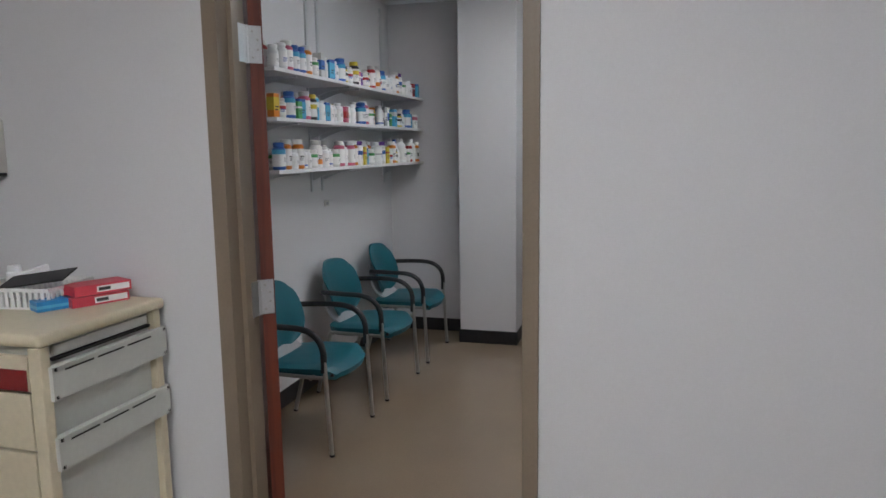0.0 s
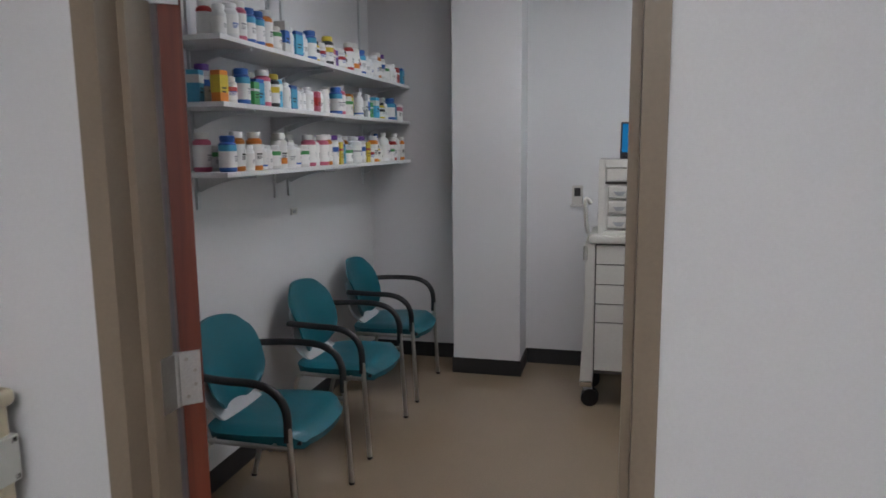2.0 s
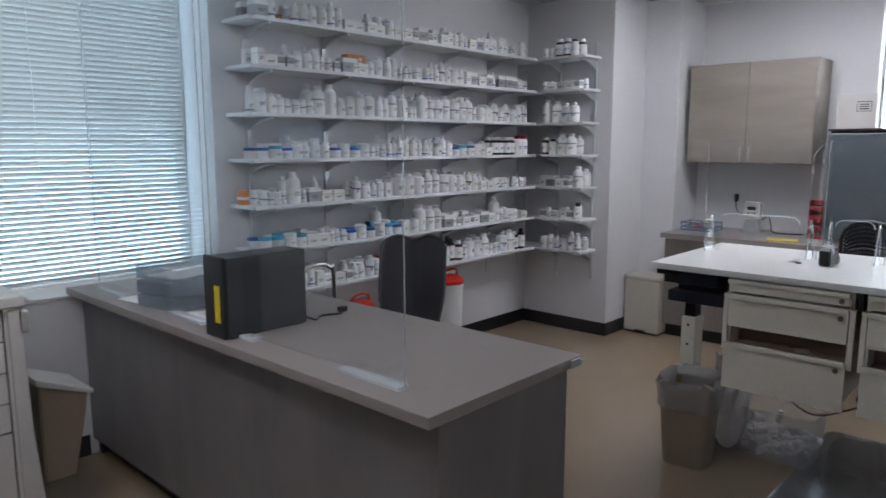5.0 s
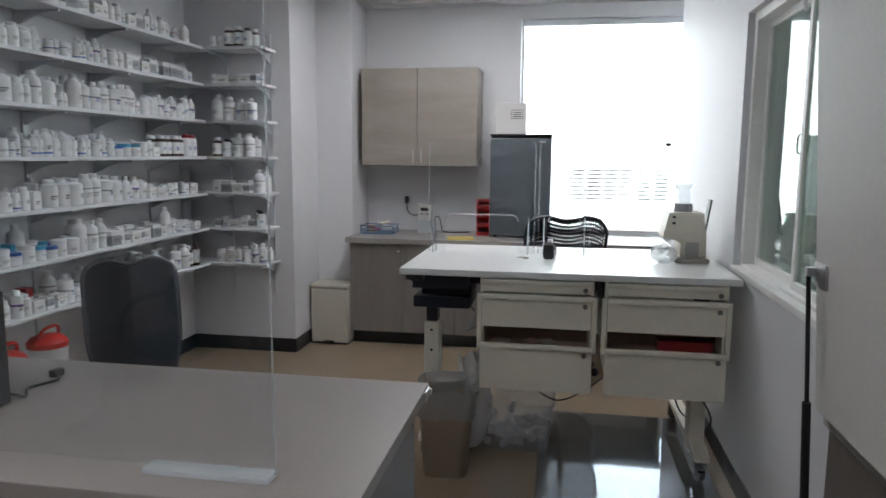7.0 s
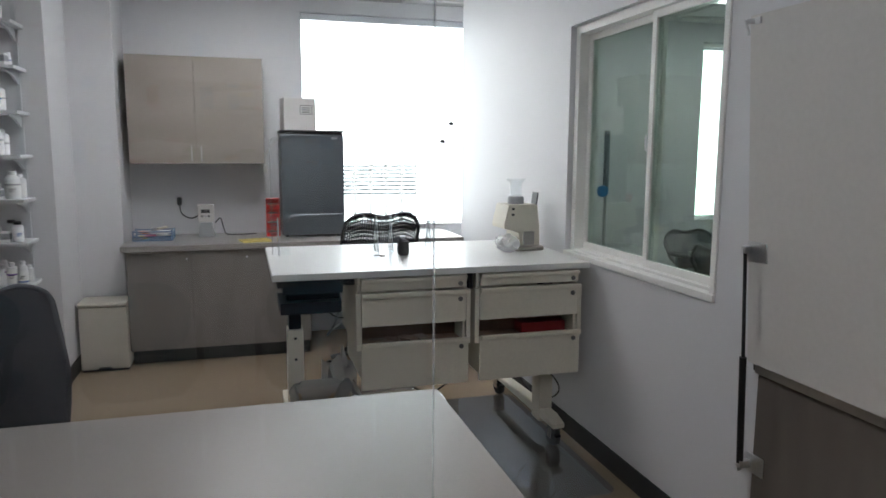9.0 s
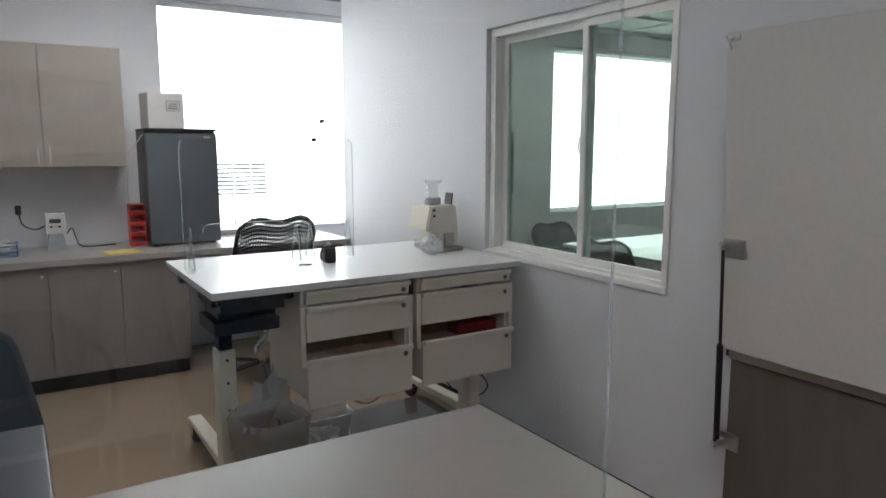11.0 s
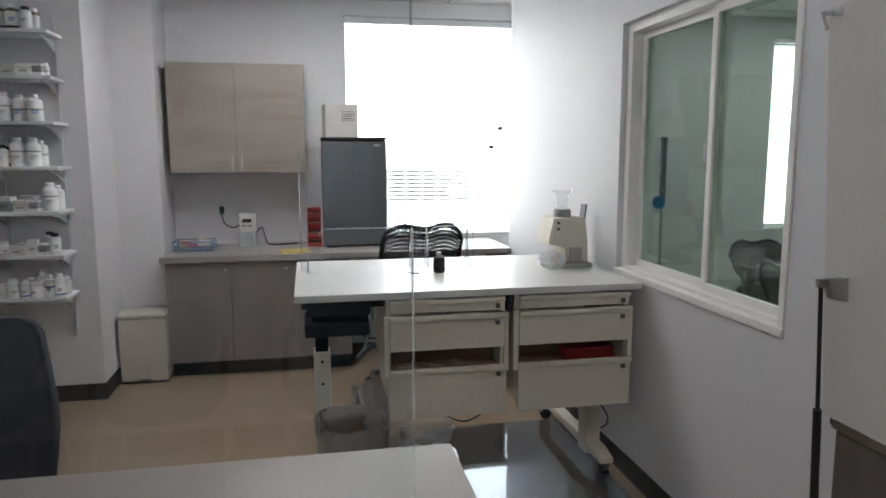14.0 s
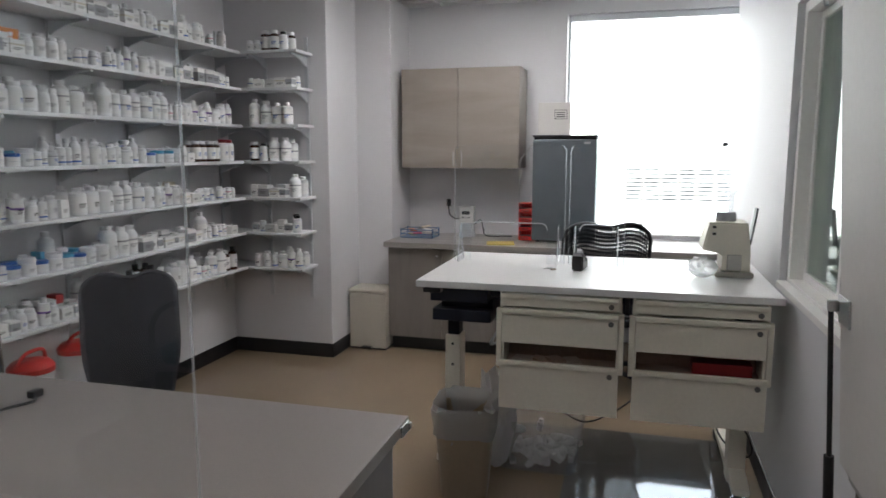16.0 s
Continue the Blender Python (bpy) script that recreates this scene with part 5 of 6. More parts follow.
    for px in (x0 - 0.03, x1 + 0.04):
        for py in (y0 + 0.05, y1 - 0.06):
            f = part("castor", prism([(px - 0.026, 0.119), (px + 0.026, 0.119), (px + 0.034, 0.05), (px - 0.012, 0.05)], py - 0.016, py + 0.016, "y", bev=0.004), GREY_PLASTIC, t)
            for s in (-1, 1):
                part("wheel", moved(lathe([(0.03, -0.009), (0.05, -0.006), (0.05, 0.006), (0.03, 0.009)], 20), pose(px + 0.014, py + s * 0.0265, 0.05, 90, 0, 10)), BLACK, f)
    # waste holder hung on the flank
    wb = part("waste_holder", prism([(0.27, 0.6), (0.45, 0.53), (0.44, 0.46), (0.385, 0.2), (0.27, 0.2)], 4.86, 5.12, "y", bev=0.006), TAN, t, "beige hanging waste holder")
    part("lid", prism([(0.262, 0.628), (0.47, 0.54), (0.468, 0.522), (0.262, 0.604)], 4.85, 5.13, "y", bev=0.004), BONE, wb, "white sloping lid")
    part("bracket", block(0.212, 0.2695, 4.95, 5.03, 0.4, 0.44), GREY_PLASTIC, wb)


med_cart()


def laptop():
    t = thing("laptop", pose(-0.168, 4.865, 1.4205, 0, 0, -5), "open black laptop with blue screen on the cart", "laptop")
    part("base", block(-0.15, 0.15, -0.03, 0.18, 0.0, 0.016, bev=0.004), BLACK, t)
    m = pose(0, 0.0, 0.0165, -8, 0, 0)
    lid = part("lid", moved(block(-0.153, 0.153, -0.004, 0.004, 0, 0.192, bev=0.003), m), BLACK, t)
    part("screen", moved(block(-0.143, 0.143, -0.0055, -0.0045, 0.02, 0.18), m), SCREEN_BLUE, lid, "lit blue screen")
    part("dialog", moved(block(-0.08, 0.08, -0.0068, -0.006, 0.075, 0.172), m), SCREEN_WHITE, lid, "white dialog on the screen")
    for xa, xb, z in ((-0.045, 0.045, 0.145), (-0.07, -0.055, 0.147), (-0.07, -0.055, 0.135), (-0.015, 0.015, 0.088)):
        part("print", moved(block(xa, xb, -0.008, -0.0072, z, z + 0.009), m), BLUEP if z < 0.14 else INK, lid)
    part("keyboard", block(-0.13, 0.13, 0.03, 0.12, 0.0162, 0.0175), INK, t)


laptop()
th = thing("thermostat", pose(-0.585, YN - 0.001, 1.12), "white wall thermostat with dark display", "thermostat")
part("case", block(-0.035, 0.035, -0.022, 0, -0.01, 0.115, bev=0.005), BONE, th)
part("display", block(-0.02, 0.02, -0.0235, -0.0222, 0.045, 0.1), BLACK, th, "dark display")
part("card_slot", block(-0.045, 0.045, -0.03, 0, -0.025, -0.0105, bev=0.003), BONE, th)

# ---- work table ----
tb = thing("work_table", pose(0, 0, 0), "white height-adjustable work table with cream drawers on castors", "table")
TX0, TX1, TY0, TY1, TZ = 2.555, 3.45, 1.99, 3.467, 0.962
part("tabletop", block(TX0, TX1, TY0, TY1, TZ - 0.03, TZ, bev=0.004), WHITE_LAM, tb)


def drawer_unit(y0, y1, red):
    """Two shallow drawers, an open bin and a deep drawer; fronts face -x."""
    xf, xb = 2.58, 3.12
    u = part("drawer_unit", blocks((xf + 0.02, xb, y0 + 0.012, y0 + 0.03, 0.6, 0.925), (xf + 0.02, xb, y1 - 0.03, y1 - 0.012, 0.6, 0.925), (xb - 0.01, xb, y0 + 0.03, y1 - 0.03, 0.6, 0.925), (xf + 0.02, xb - 0.01, y0 + 0.03, y1 - 0.03, 0.6, 0.608)), CREAM, tb)
    a, b = y0 + 0.022, y1 - 0.022
    part("drawer", block(xf - 0.012, xf + 0.015, a, b, 0.868, 0.925, bev=0.004), CREAM, u)
    part("drawer_lip", block(xf - 0.03, xf - 0.0125, a, b, 0.907, 0.926, bev=0.004), CREAM, u)
    for ya in (y0, y1 - 0.022):
        part("post", block(xf - 0.006, xf + 0.019, ya, ya + 0.0215, 0.6, 0.855, bev=0.003), CREAM, u)
    part("drawer", block(xf - 0.012, xf + 0.015, a + 0.002, b - 0.002, 0.708, 0.858, bev=0.004), CREAM, u)
    part("drawer_lip", block(xf - 0.034, xf - 0.0125, a, b, 0.838, 0.861, bev=0.004), CREAM, u)
    part("bin_inside", blocks((xf + 0.14, xf + 0.15, a + 0.01, b - 0.01, 0.61, 0.705), (xf + 0.0, xf + 0.14, a + 0.01, b - 0.01, 0.609, 0.616)), BROWN_IN, u, "brown inside of the open bin")
    part("bin_top", block(xf + 0.0155, xb - 0.012, a + 0.01, b - 0.01, 0.708, 0.716), BROWN_IN, u)
    part("deep_drawer_front", block(xf - 0.03, xf - 0.012, a - 0.004, b + 0.004, 0.425, 0.632, bev=0.002), CREAM, u)
    part("deep_drawer_body", block(xf - 0.0115, xb - 0.02, a + 0.012, b - 0.012, 0.44, 0.585, bev=0.002), CREAM, u)
    part("drawer_lip", block(xf - 0.052, xf - 0.0305, a - 0.002, b + 0.002, 0.62, 0.642, bev=0.004), CREAM, u)
    for z, xx in ((0.887, xf - 0.013), (0.815, xf - 0.013), (0.598, xf - 0.031)):
        part("lock", moved(lathe([(0.011, 0), (0.011, 0.004), (0.008, 0.005)], 14), pose(xx, a + 0.03, z, 0, -90, 0)), LOCK_STEEL, u)
    if red:
        solid("red_folder", moved(block(-0.045, 0.045, -0.13, 0.1, 0, 0.05, bev=0.003), pose(xf + 0.085, (y0 + y1) / 2 - 0.08, 0.6165)), DARK_RED, "red folder lying in the open drawer bin", "folder")
    else:
        for k in range(5):
            solid("paper_packet", moved(block(-0.04, 0.04, -0.03, 0.03, 0, 0.008 + 0.004 * (k % 3), bev=0.003), pose(xf + 0.07 + 0.015 * (k % 2), a + 0.12 + 0.07 * k, 0.6165, 0, 0, 20 * k)), (BROWN_IN, PACKET, BROWN_IN)[k % 3], "small brown packet lying in the open drawer bin", "packet", "packets in the bin")


drawer_unit(2.582, 3.112, False)
drawer_unit(2.02, 2.562, True)
part("frame_rail", blocks((2.68, 2.74, 2.05, 3.44, 0.88, 0.929), (3.25, 3.31, 2.05, 3.44, 0.88, 0.929)), NAVY, tb)
part("motor_box", blocks((2.62, 3.0, 3.16, 3.42, 0.86, 0.925), (2.69, 2.95, 3.16, 3.43, 0.755, 0.808), (2.74, 2.95, 3.16, 3.4, 0.809, 0.859), bev=0.004), NAVY, tb, "navy black crossbeam box")
part("switch", block(2.575, 2.62, 3.36, 3.44, 0.905, 0.929, bev=0.003), BLACK, tb)
part("gap_bracket", block(2.6, 2.68, 2.563, 2.581, 0.85, 0.928, bev=0.004), BLACK, tb)


def table_leg(y):
    l = part("leg", block(2.79, 2.89, y - 0.036, y + 0.036, 0.09, 0.66, bev=0.004), CREAM, tb)
    part("inner_column", block(2.805, 2.875, y - 0.028, y + 0.028, 0.6605, 0.88, bev=0.003), NAVY, l)
    part("foot_beam", prism([(2.63, 0.112), (2.63, 0.135), (2.72, 0.158), (2.95, 0.158), (3.5, 0.135), (3.5, 0.112)], y - 0.034, y + 0.034, "y", bev=0.004), CREAM, l)
    for z in (0.62, 0.52, 0.4):
        part("bolt", moved(lathe([(0.007, 0), (0.006, 0.003)], 10), pose(2.7895, y, z, 0, -90, 0)), BLACK, l)
    for x in (2.68, 3.46):
        f = part("castor", blocks((x - 0.026, x + 0.026, y - 0.03, y + 0.03, 0.1, 0.1115), (x - 0.018, x + 0.03, y - 0.027, y - 0.022, 0.045, 0.0995), (x - 0.018, x + 0.03, y + 0.022, y + 0.027, 0.045, 0.0995), bev=0.002), CHROME, l, "chrome fork castor")
        tyre = lathe([(0.03, -0.013), (0.044, -0.012), (0.047, -0.007), (0.047, 0.007), (0.044, 0.012), (0.03, 0.013)], 22)
        wh = part("wheel", moved(tyre, pose(x + 0.012, y, 0.047, 90, 0, 14)), CASTOR_GREY if x < 3 else BLACK, f)
        part("brake", block(x - 0.05, x - 0.024, y - 0.016, y + 0.016, 0.062, 0.074, bev=0.003), BLACK, f)


table_leg(3.36)
table_leg(2.095)
part("power_cable", tube(bend([(3.0, 2.2, 0.42), (2.8, 2.09, 0.36), (2.74, 2.045, 0.28), (2.83, 2.06, 0.2), (2.95, 2.15, 0.24), (2.96, 2.2, 0.42)], 8), 0.004, 6), BLACK, tb)
part("power_cable", tube(bend([(2.7, 2.9, 0.42), (2.72, 2.75, 0.33), (2.76, 2.62, 0.37), (2.9, 2.5, 0.42)], 8), 0.004, 6), BLACK, tb)
part("hose_loop", tube(bend([(2.9, 3.14, 0.73), (2.86, 3.17, 0.66), (2.9, 3.2, 0.6), (3.05, 3.16, 0.585), (3.15, 3.08, 0.6)], 8), 0.006, 6), GREY_PLASTIC, tb)
part("cable", tube(bend([(2.96, 3.2, 0.74), (2.98, 3.17, 0.68), (3.06, 3.1, 0.64), (3.12, 3.05, 0.66)], 8), 0.004, 6), BLACK, tb)


def table_guard(x, y0, y1, h=0.585, slot=0.2, leg=0.085):
    """An upright clear sheet across y with round top corners, a pass-through slot below and two triangular feet."""
    t = thing("sneeze_guard", pose(x, (y0 + y1) / 2, TZ), "clear acrylic sneeze guard with pass-through slot on the white table", "screen", "guards on the table")
    w = (y1 - y0) / 2
    r = 0.035
    arc = [(math.cos(radians(90 * k / 5)), math.sin(radians(90 * k / 5))) for k in range(6)]
    out = [(-w, 0.002), (-w + leg, 0.002)]
    out += [(-w + leg + r - r * c_, slot - r + r * s_) for c_, s_ in arc]
    out += [(w - leg - r + r * c_, slot - r + r * s_) for c_, s_ in arc[::-1]]
    out += [(w - leg, 0.002), (w, 0.002)]
    out += [(w - r + r * c_, h - r + r * s_) for c_, s_ in arc]
    out += [(-w + r - r * c_, h - r + r * s_) for c_, s_ in arc[::-1]]
    sh = part("sheet", prism(out, -0.0022, 0.0022, "x"), ACRYLIC, t)
    sh.visible_shadow = False
    # pale tubes stand for the glint along the edges, fainter on the tall sides
    part("cut_edge", tube([(0, y, z) for y, z in out[2:14]], 0.0024, 6), ACRYLIC_EDGE, t)
    for side in (out[15:20], out[23:] + [(-w, 0.002)]):
        part("cut_edge", tube([(0, y, z) for y, z in side], 0.0022, 6), EDGE_SOFT, t)
    for y in (-w + 0.03, w - 0.03):
        f = part("foot", prism([(-0.062, 0.001), (0.062, 0.001), (0.009, 0.19), (-0.009, 0.19)], y - 0.0025, y + 0.0025, "y"), ACRYLIC, t)
        f.visible_shadow = False
        for e in (-1, 1):
            part("foot_edge", tube([(e * 0.0625, y, 0.003), (e * 0.0095, y, 0.19)], 0.0026, 6), ACRYLIC_EDGE, f)


table_guard(3.14, 2.885, 3.44)
table_guard(3.16, 2.6, 2.865, leg=0.05)


def tape_dispenser():
    t = thing("tape_dispenser", pose(3.02, 2.8, TZ, 0, 0, -8), "black tape dispenser on the white table", "tape dispenser")
    part("body", prism([(-0.055, 0), (0.06, 0), (0.065, 0.03), (0.045, 0.06), (0.02, 0.045), (-0.01, 0.045), (-0.03, 0.082), (-0.055, 0.07)], -0.026, 0.026, "y", bev=0.006), BLACK, t)
    part("tape_roll", moved(lathe([(0.014, -0.011), (0.029, -0.011), (0.029, 0.011), (0.014, 0.011)], 20), pose(0.0, 0, 0.066, 90, 0, 0)), GREY_PLASTIC, t)


tape_dispenser()
kb = thing("keys", pose(2.99, 2.93, TZ + 0.0005, 0, 0, 30), "small bunch of keys on the white table", "keys")
for a in (0, 70, 200):
    part("key", moved(blocks((-0.004, 0.035, -0.004, 0.004, 0.0, 0.002), (-0.018, -0.002, -0.011, 0.011, 0.0, 0.003)), pose(0, 0, 0.001 * (a // 60), 0, 0, a)), STEEL, kb)
part("fob", block(-0.035, -0.018, -0.012, 0.012, 0, 0.006, bev=0.002), TAN, kb)


def tablet_counter():
    t = thing("tablet_counter", pose(3.1, 2.155, TZ), "beige tablet counting machine with clear hopper", "counting machine")
    part("body", prism([(-0.1, 0.025), (0.02, 0.025), (0.018, 0.09), (0.04, 0.105), (0.1, 0.115), (0.102, 0.135), (0.078, 0.24), (-0.082, 0.24), (-0.098, 0.12)], -0.1, 0.1, "x", bev=0.008), CREAM, t)
    part("base", block(-0.13, 0.13, -0.112, 0.05, 0.0, 0.0245, bev=0.008), mat("grey_beige_base", (0.4, 0.38, 0.33), 0.45), t)
    part("chute_plate", block(-0.1165, -0.1005, -0.06, 0.0, 0.03, 0.1, bev=0.004), BONE_DIM, t)
    part("hopper_base", lathe([(0.044, 0.2405), (0.044, 0.268), (0.04, 0.28)], 18, at=(0.01, 0, 0)), GREY_PLASTIC, t)
    part("hopper", lathe([(0.03, 0.281), (0.03, 0.35), (0.055, 0.372), (0.052, 0.374), (0.027, 0.352), (0.027, 0.285)], 20, at=(0.01, 0, 0)), ACRYLIC, t)
    part("side_plate", moved(block(0.0, 0.07, -0.004, 0.004, 0.0, 0.17, bev=0.003), pose(0.02, -0.112, 0.13, 8)), BLACK, t)
    for z in (0.215, 0.185):
        part("indicator", block(-0.1035, -0.1005, 0.05, 0.065, z, z + 0.011), BLACK, t)
    part("tray", moved(prism([(-0.02, 0.0), (0.045, 0.0), (0.055, 0.05), (0.05, 0.05), (0.042, 0.005), (-0.02, 0.005)], -0.05, 0.05, "x"), pose(-0.03, 0.055, 0.012)), BAG, t, "clear catch tray")


tablet_counter()


def crumpled(name, m, r, h, material, label, category, seed):
    """A loose crumpled bag."""
    rnd = random.Random(seed)
    bm = bmesh.new()
    bmesh.ops.create_icosphere(bm, subdivisions=3, radius=1.0)
    for v in bm.verts:
        f = 1 + rnd.uniform(-0.16, 0.16)
        v.co = Vector((v.co.x * r * f, v.co.y * r * f, max(0.0, (v.co.z * 0.5 + 0.5) * h * f)))
    return solid(name, bm, material, label, category, at=m)


crumpled("plastic_bag", pose(2.95, 2.26, TZ + 0.0005), 0.06, 0.09, LINER, "crumpled clear plastic bag beside the counting machine", "bag", 3)


# ---- under the table ----
def waste_basket():
    t = thing("waste_basket", pose(2.6, 3.25, 0, 0, 0, 6), "tan plastic waste basket with clear liner", "waste basket")
    bm = bmesh.new()
    rings = []
    for s, z in ((0.78, 0.0), (0.8, 0.005), (1.0, 0.37), (1.05, 0.372), (1.05, 0.385), (0.98, 0.385), (0.96, 0.372), (0.77, 0.012)):
        rings.append([bm.verts.new((x * s, y * s, z)) for x, y in rounded(0.25, 0.255, 0.06, 5)])
    for a, b in zip(rings, rings[1:]):
        for k in range(len(a)):
            bm.faces.new((a[k], a[(k + 1) % len(a)], b[(k + 1) % len(a)], b[k]))
    bm.faces.new(rings[0][::-1])
    bm.faces.new(rings[-1])
    part("bucket", bm, TAN, t)
    rnd = random.Random(4)
    bm = bmesh.new()
    rings = []
    for s, z, j in ((1.05, 0.285, 0.006), (1.07, 0.33, 0.005), (1.085, 0.385, 0.004), (1.12, 0.415, 0.012), (1.03, 0.425, 0.014), (0.9, 0.34, 0.02), (0.75, 0.24, 0.03), (0.5, 0.17, 0.04)):
        rings.append([bm.verts.new((x * s + rnd.uniform(-j, j), y * s + rnd.uniform(-j, j), z + rnd.uniform(-j, j))) for x, y in rounded(0.25, 0.255, 0.06, 5)])
    for a, b in zip(rings, rings[1:]):
        for k in range(len(a)):
            bm.faces.new((a[k], a[(k + 1) % len(a)], b[(k + 1) % len(a)], b[k]))
    part("liner", bm, LINER, t, "clear plastic bin liner")


waste_basket()


def clear_tub():
    t = thing("clear_tub", pose(2.98, 2.97, 0), "clear plastic tub full of empty white bottles", "tub")
    bm = bmesh.new()
    rings = []
    for s, z in ((0.86, 0.002), (0.88, 0.006), (1.0, 0.24), (1.05, 0.243), (1.05, 0.25), (0.985, 0.25), (0.86, 0.01)):
        rings.append([bm.verts.new((x * s, y * s, z)) for x, y in rounded(0.3, 0.42, 0.05, 4)])
    for a, b in zip(rings, rings[1:]):
        for k in range(len(a)):
            bm.faces.new((a[k], a[(k + 1) % len(a)], b[(k + 1) % len(a)], b[k]))
    bm.faces.new(rings[0][::-1])
    part("wall", bm, BAG, t)
    rnd = random.Random(9)
    bm = bmesh.new()
    for k in range(46):
        rr, hh = rnd.uniform(0.014, 0.022), rnd.uniform(0.05, 0.075)
        one = lathe([(rr, 0), (rr, hh * 0.7), (rr * 0.6, hh * 0.8), (rr * 0.75, hh * 0.82), (rr * 0.75, hh)], 8)
        moved(one, pose(rnd.uniform(-0.1, 0.1), rnd.uniform(-0.16, 0.16), rnd.uniform(0.03, 0.13), rnd.uniform(0, 360), rnd.uniform(0, 360), 0))
        me = bpy.data.meshes.new("tmp")
        one.to_mesh(me)
        one.free()
        bm.from_mesh(me)
        bpy.data.meshes.remove(me)
    ob = part("empty_bottles", bm, mat("discarded_white_plastic", (0.68, 0.67, 0.64), 0.45), t, "heap of empty white bottles")
    ob["kind"] = "stuff"


clear_tub()
crumpled("refuse_bag", pose(2.86, 3.16, 0.0005), 0.095, 0.5, LINER, "tall milky plastic bag standing beside the waste basket", "bag", 8)
cm = bmesh.new()
prism([(x * 1.0 + 2.8, y + 2.43) for x, y in rounded(1.3, 0.8, 0.06, 5)], 0.0015, 0.0045, "z", cm)
fm = solid("chair_mat", cm, MAT_CLEAR, "clear glossy plastic floor mat under the white table", "floor mat")

# ---- kitchen counter side ----
kc = thing("base_cabinet", pose(0, 0, 0), "grey oak laminate base cabinet with flush doors", "cabinet")
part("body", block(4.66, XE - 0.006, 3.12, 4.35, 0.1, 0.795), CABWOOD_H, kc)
part("toe_kick", block(4.7, XE - 0.01, 3.13, 4.34, 0.0, 0.0995), RUBBER, kc)
for y0, y1 in ((3.93, 4.347), (3.53, 3.926), (3.125, 3.526)):
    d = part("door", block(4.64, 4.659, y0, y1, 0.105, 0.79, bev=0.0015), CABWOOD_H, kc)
    for z in (0.74,):
        part("knob", moved(lathe([(0.004, 0), (0.004, 0.01), (0.008, 0.014), (0.008, 0.018)], 10), pose(4.6395, y0 + 0.03, z, 0, -90, 0)), STEEL, d)
solid("worktop", block(4.612, XE - 0.004, YS + 0.012, 4.378, 0.796, 0.836, bev=0.004), COUNTER_E, "grey oak laminate worktop along the wall", "worktop")
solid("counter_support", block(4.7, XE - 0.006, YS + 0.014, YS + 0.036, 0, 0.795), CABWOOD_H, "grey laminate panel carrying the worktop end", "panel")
uc = thing("wall_cabinet", pose(0, 0, 0), "grey oak laminate wall cabinet with two closed doors", "cabinet")
part("body", block(4.962, XE - 0.004, 3.41, 4.335, 1.382, 2.138), CABWOOD, uc)
part("door", block(4.942, 4.9605, 3.8845, 4.333, 1.384, 2.136, bev=0.0015), CABWOOD, uc)
part("door", block(4.942, 4.9605, 3.412, 3.8805, 1.384, 2.136, bev=0.0015), CABWOOD, uc)
for y in (3.915, 3.85):
    part("handle", blocks((4.93, 4.9415, y - 0.004, y + 0.004, 1.41, 1.418), (4.93, 4.9415, y - 0.004, y + 0.004, 1.492, 1.5), (4.924, 4.9295, y - 0.005, y + 0.005, 1.402, 1.508), bev=0.0015), BONE_DIM, uc, "slim dull metal pull")
fg = thing("mini_fridge", pose(0, 0, 0), "dark grey steel mini fridge standing on the worktop", "fridge")
part("body", block(4.93, XE - 0.01, 2.835, 3.295, 0.85, 1.614, bev=0.006), BLACK, fg)
part("door", block(4.885, 4.927, 2.833, 3.297, 0.852, 1.598, bev=0.008), FRIDGE, fg)
part("top_trim", block(4.88, XE - 0.012, 2.83, 3.3, 1.6145, 1.63, bev=0.004), BLACK, fg)
part("badge", block(4.8825, 4.8845, 2.88, 2.925, 1.565, 1.58), STEEL, fg)
for x in (4.95, 5.25):
    for y in (2.87, 3.26):
        part("foot", lathe([(0.015, 0), (0.015, 0.0135)], 10, at=(x, y, 0.8365)), BLACK, fg)
bx = carton("cardboard_box", pose(5.03, 3.158, 1.6305, 0, 0, 96), 0.235, 0.2, 0.235, SHIPPING_CARD, label="white cardboard shipping box on the fridge")
part("print_frame", blocks((-0.09, 0.0, 0.1008, 0.1015, 0.115, 0.119), (-0.09, 0.0, 0.1008, 0.1015, 0.179, 0.183), (-0.09, -0.086, 0.1008, 0.1015, 0.119, 0.179), (-0.004, 0.0, 0.1008, 0.1015, 0.119, 0.179), (-0.075, -0.015, 0.1008, 0.1015, 0.128, 0.136), (-0.075, -0.015, 0.1008, 0.1015, 0.145, 0.151), (-0.075, -0.015, 0.1008, 0.1015, 0.16, 0.166)), INK, bx)
rk = thing("red_rack", pose(5.03, 3.36, 0.8365), "red stacked plastic parts rack on the worktop", "rack")
for k in range(4):
    b = part("compartment", blocks((-0.05, 0.05, -0.05, 0.05, 0.07 * k, 0.07 * k + 0.006), (-0.05, 0.05, -0.05, -0.045, 0.07 * k + 0.006, 0.07 * k + 0.069), (-0.05, 0.05, 0.045, 0.05, 0.07 * k + 0.006, 0.07 * k + 0.069), (0.044, 0.05, -0.045, 0.045, 0.07 * k + 0.006, 0.07 * k + 0.069), (-0.05, -0.045, -0.045, 0.045, 0.07 * k + 0.006, 0.07 * k + 0.03)), RED, rk)
part("roof", block(-0.05, 0.05, -0.05, 0.05, 0.2795, 0.286), RED, rk)
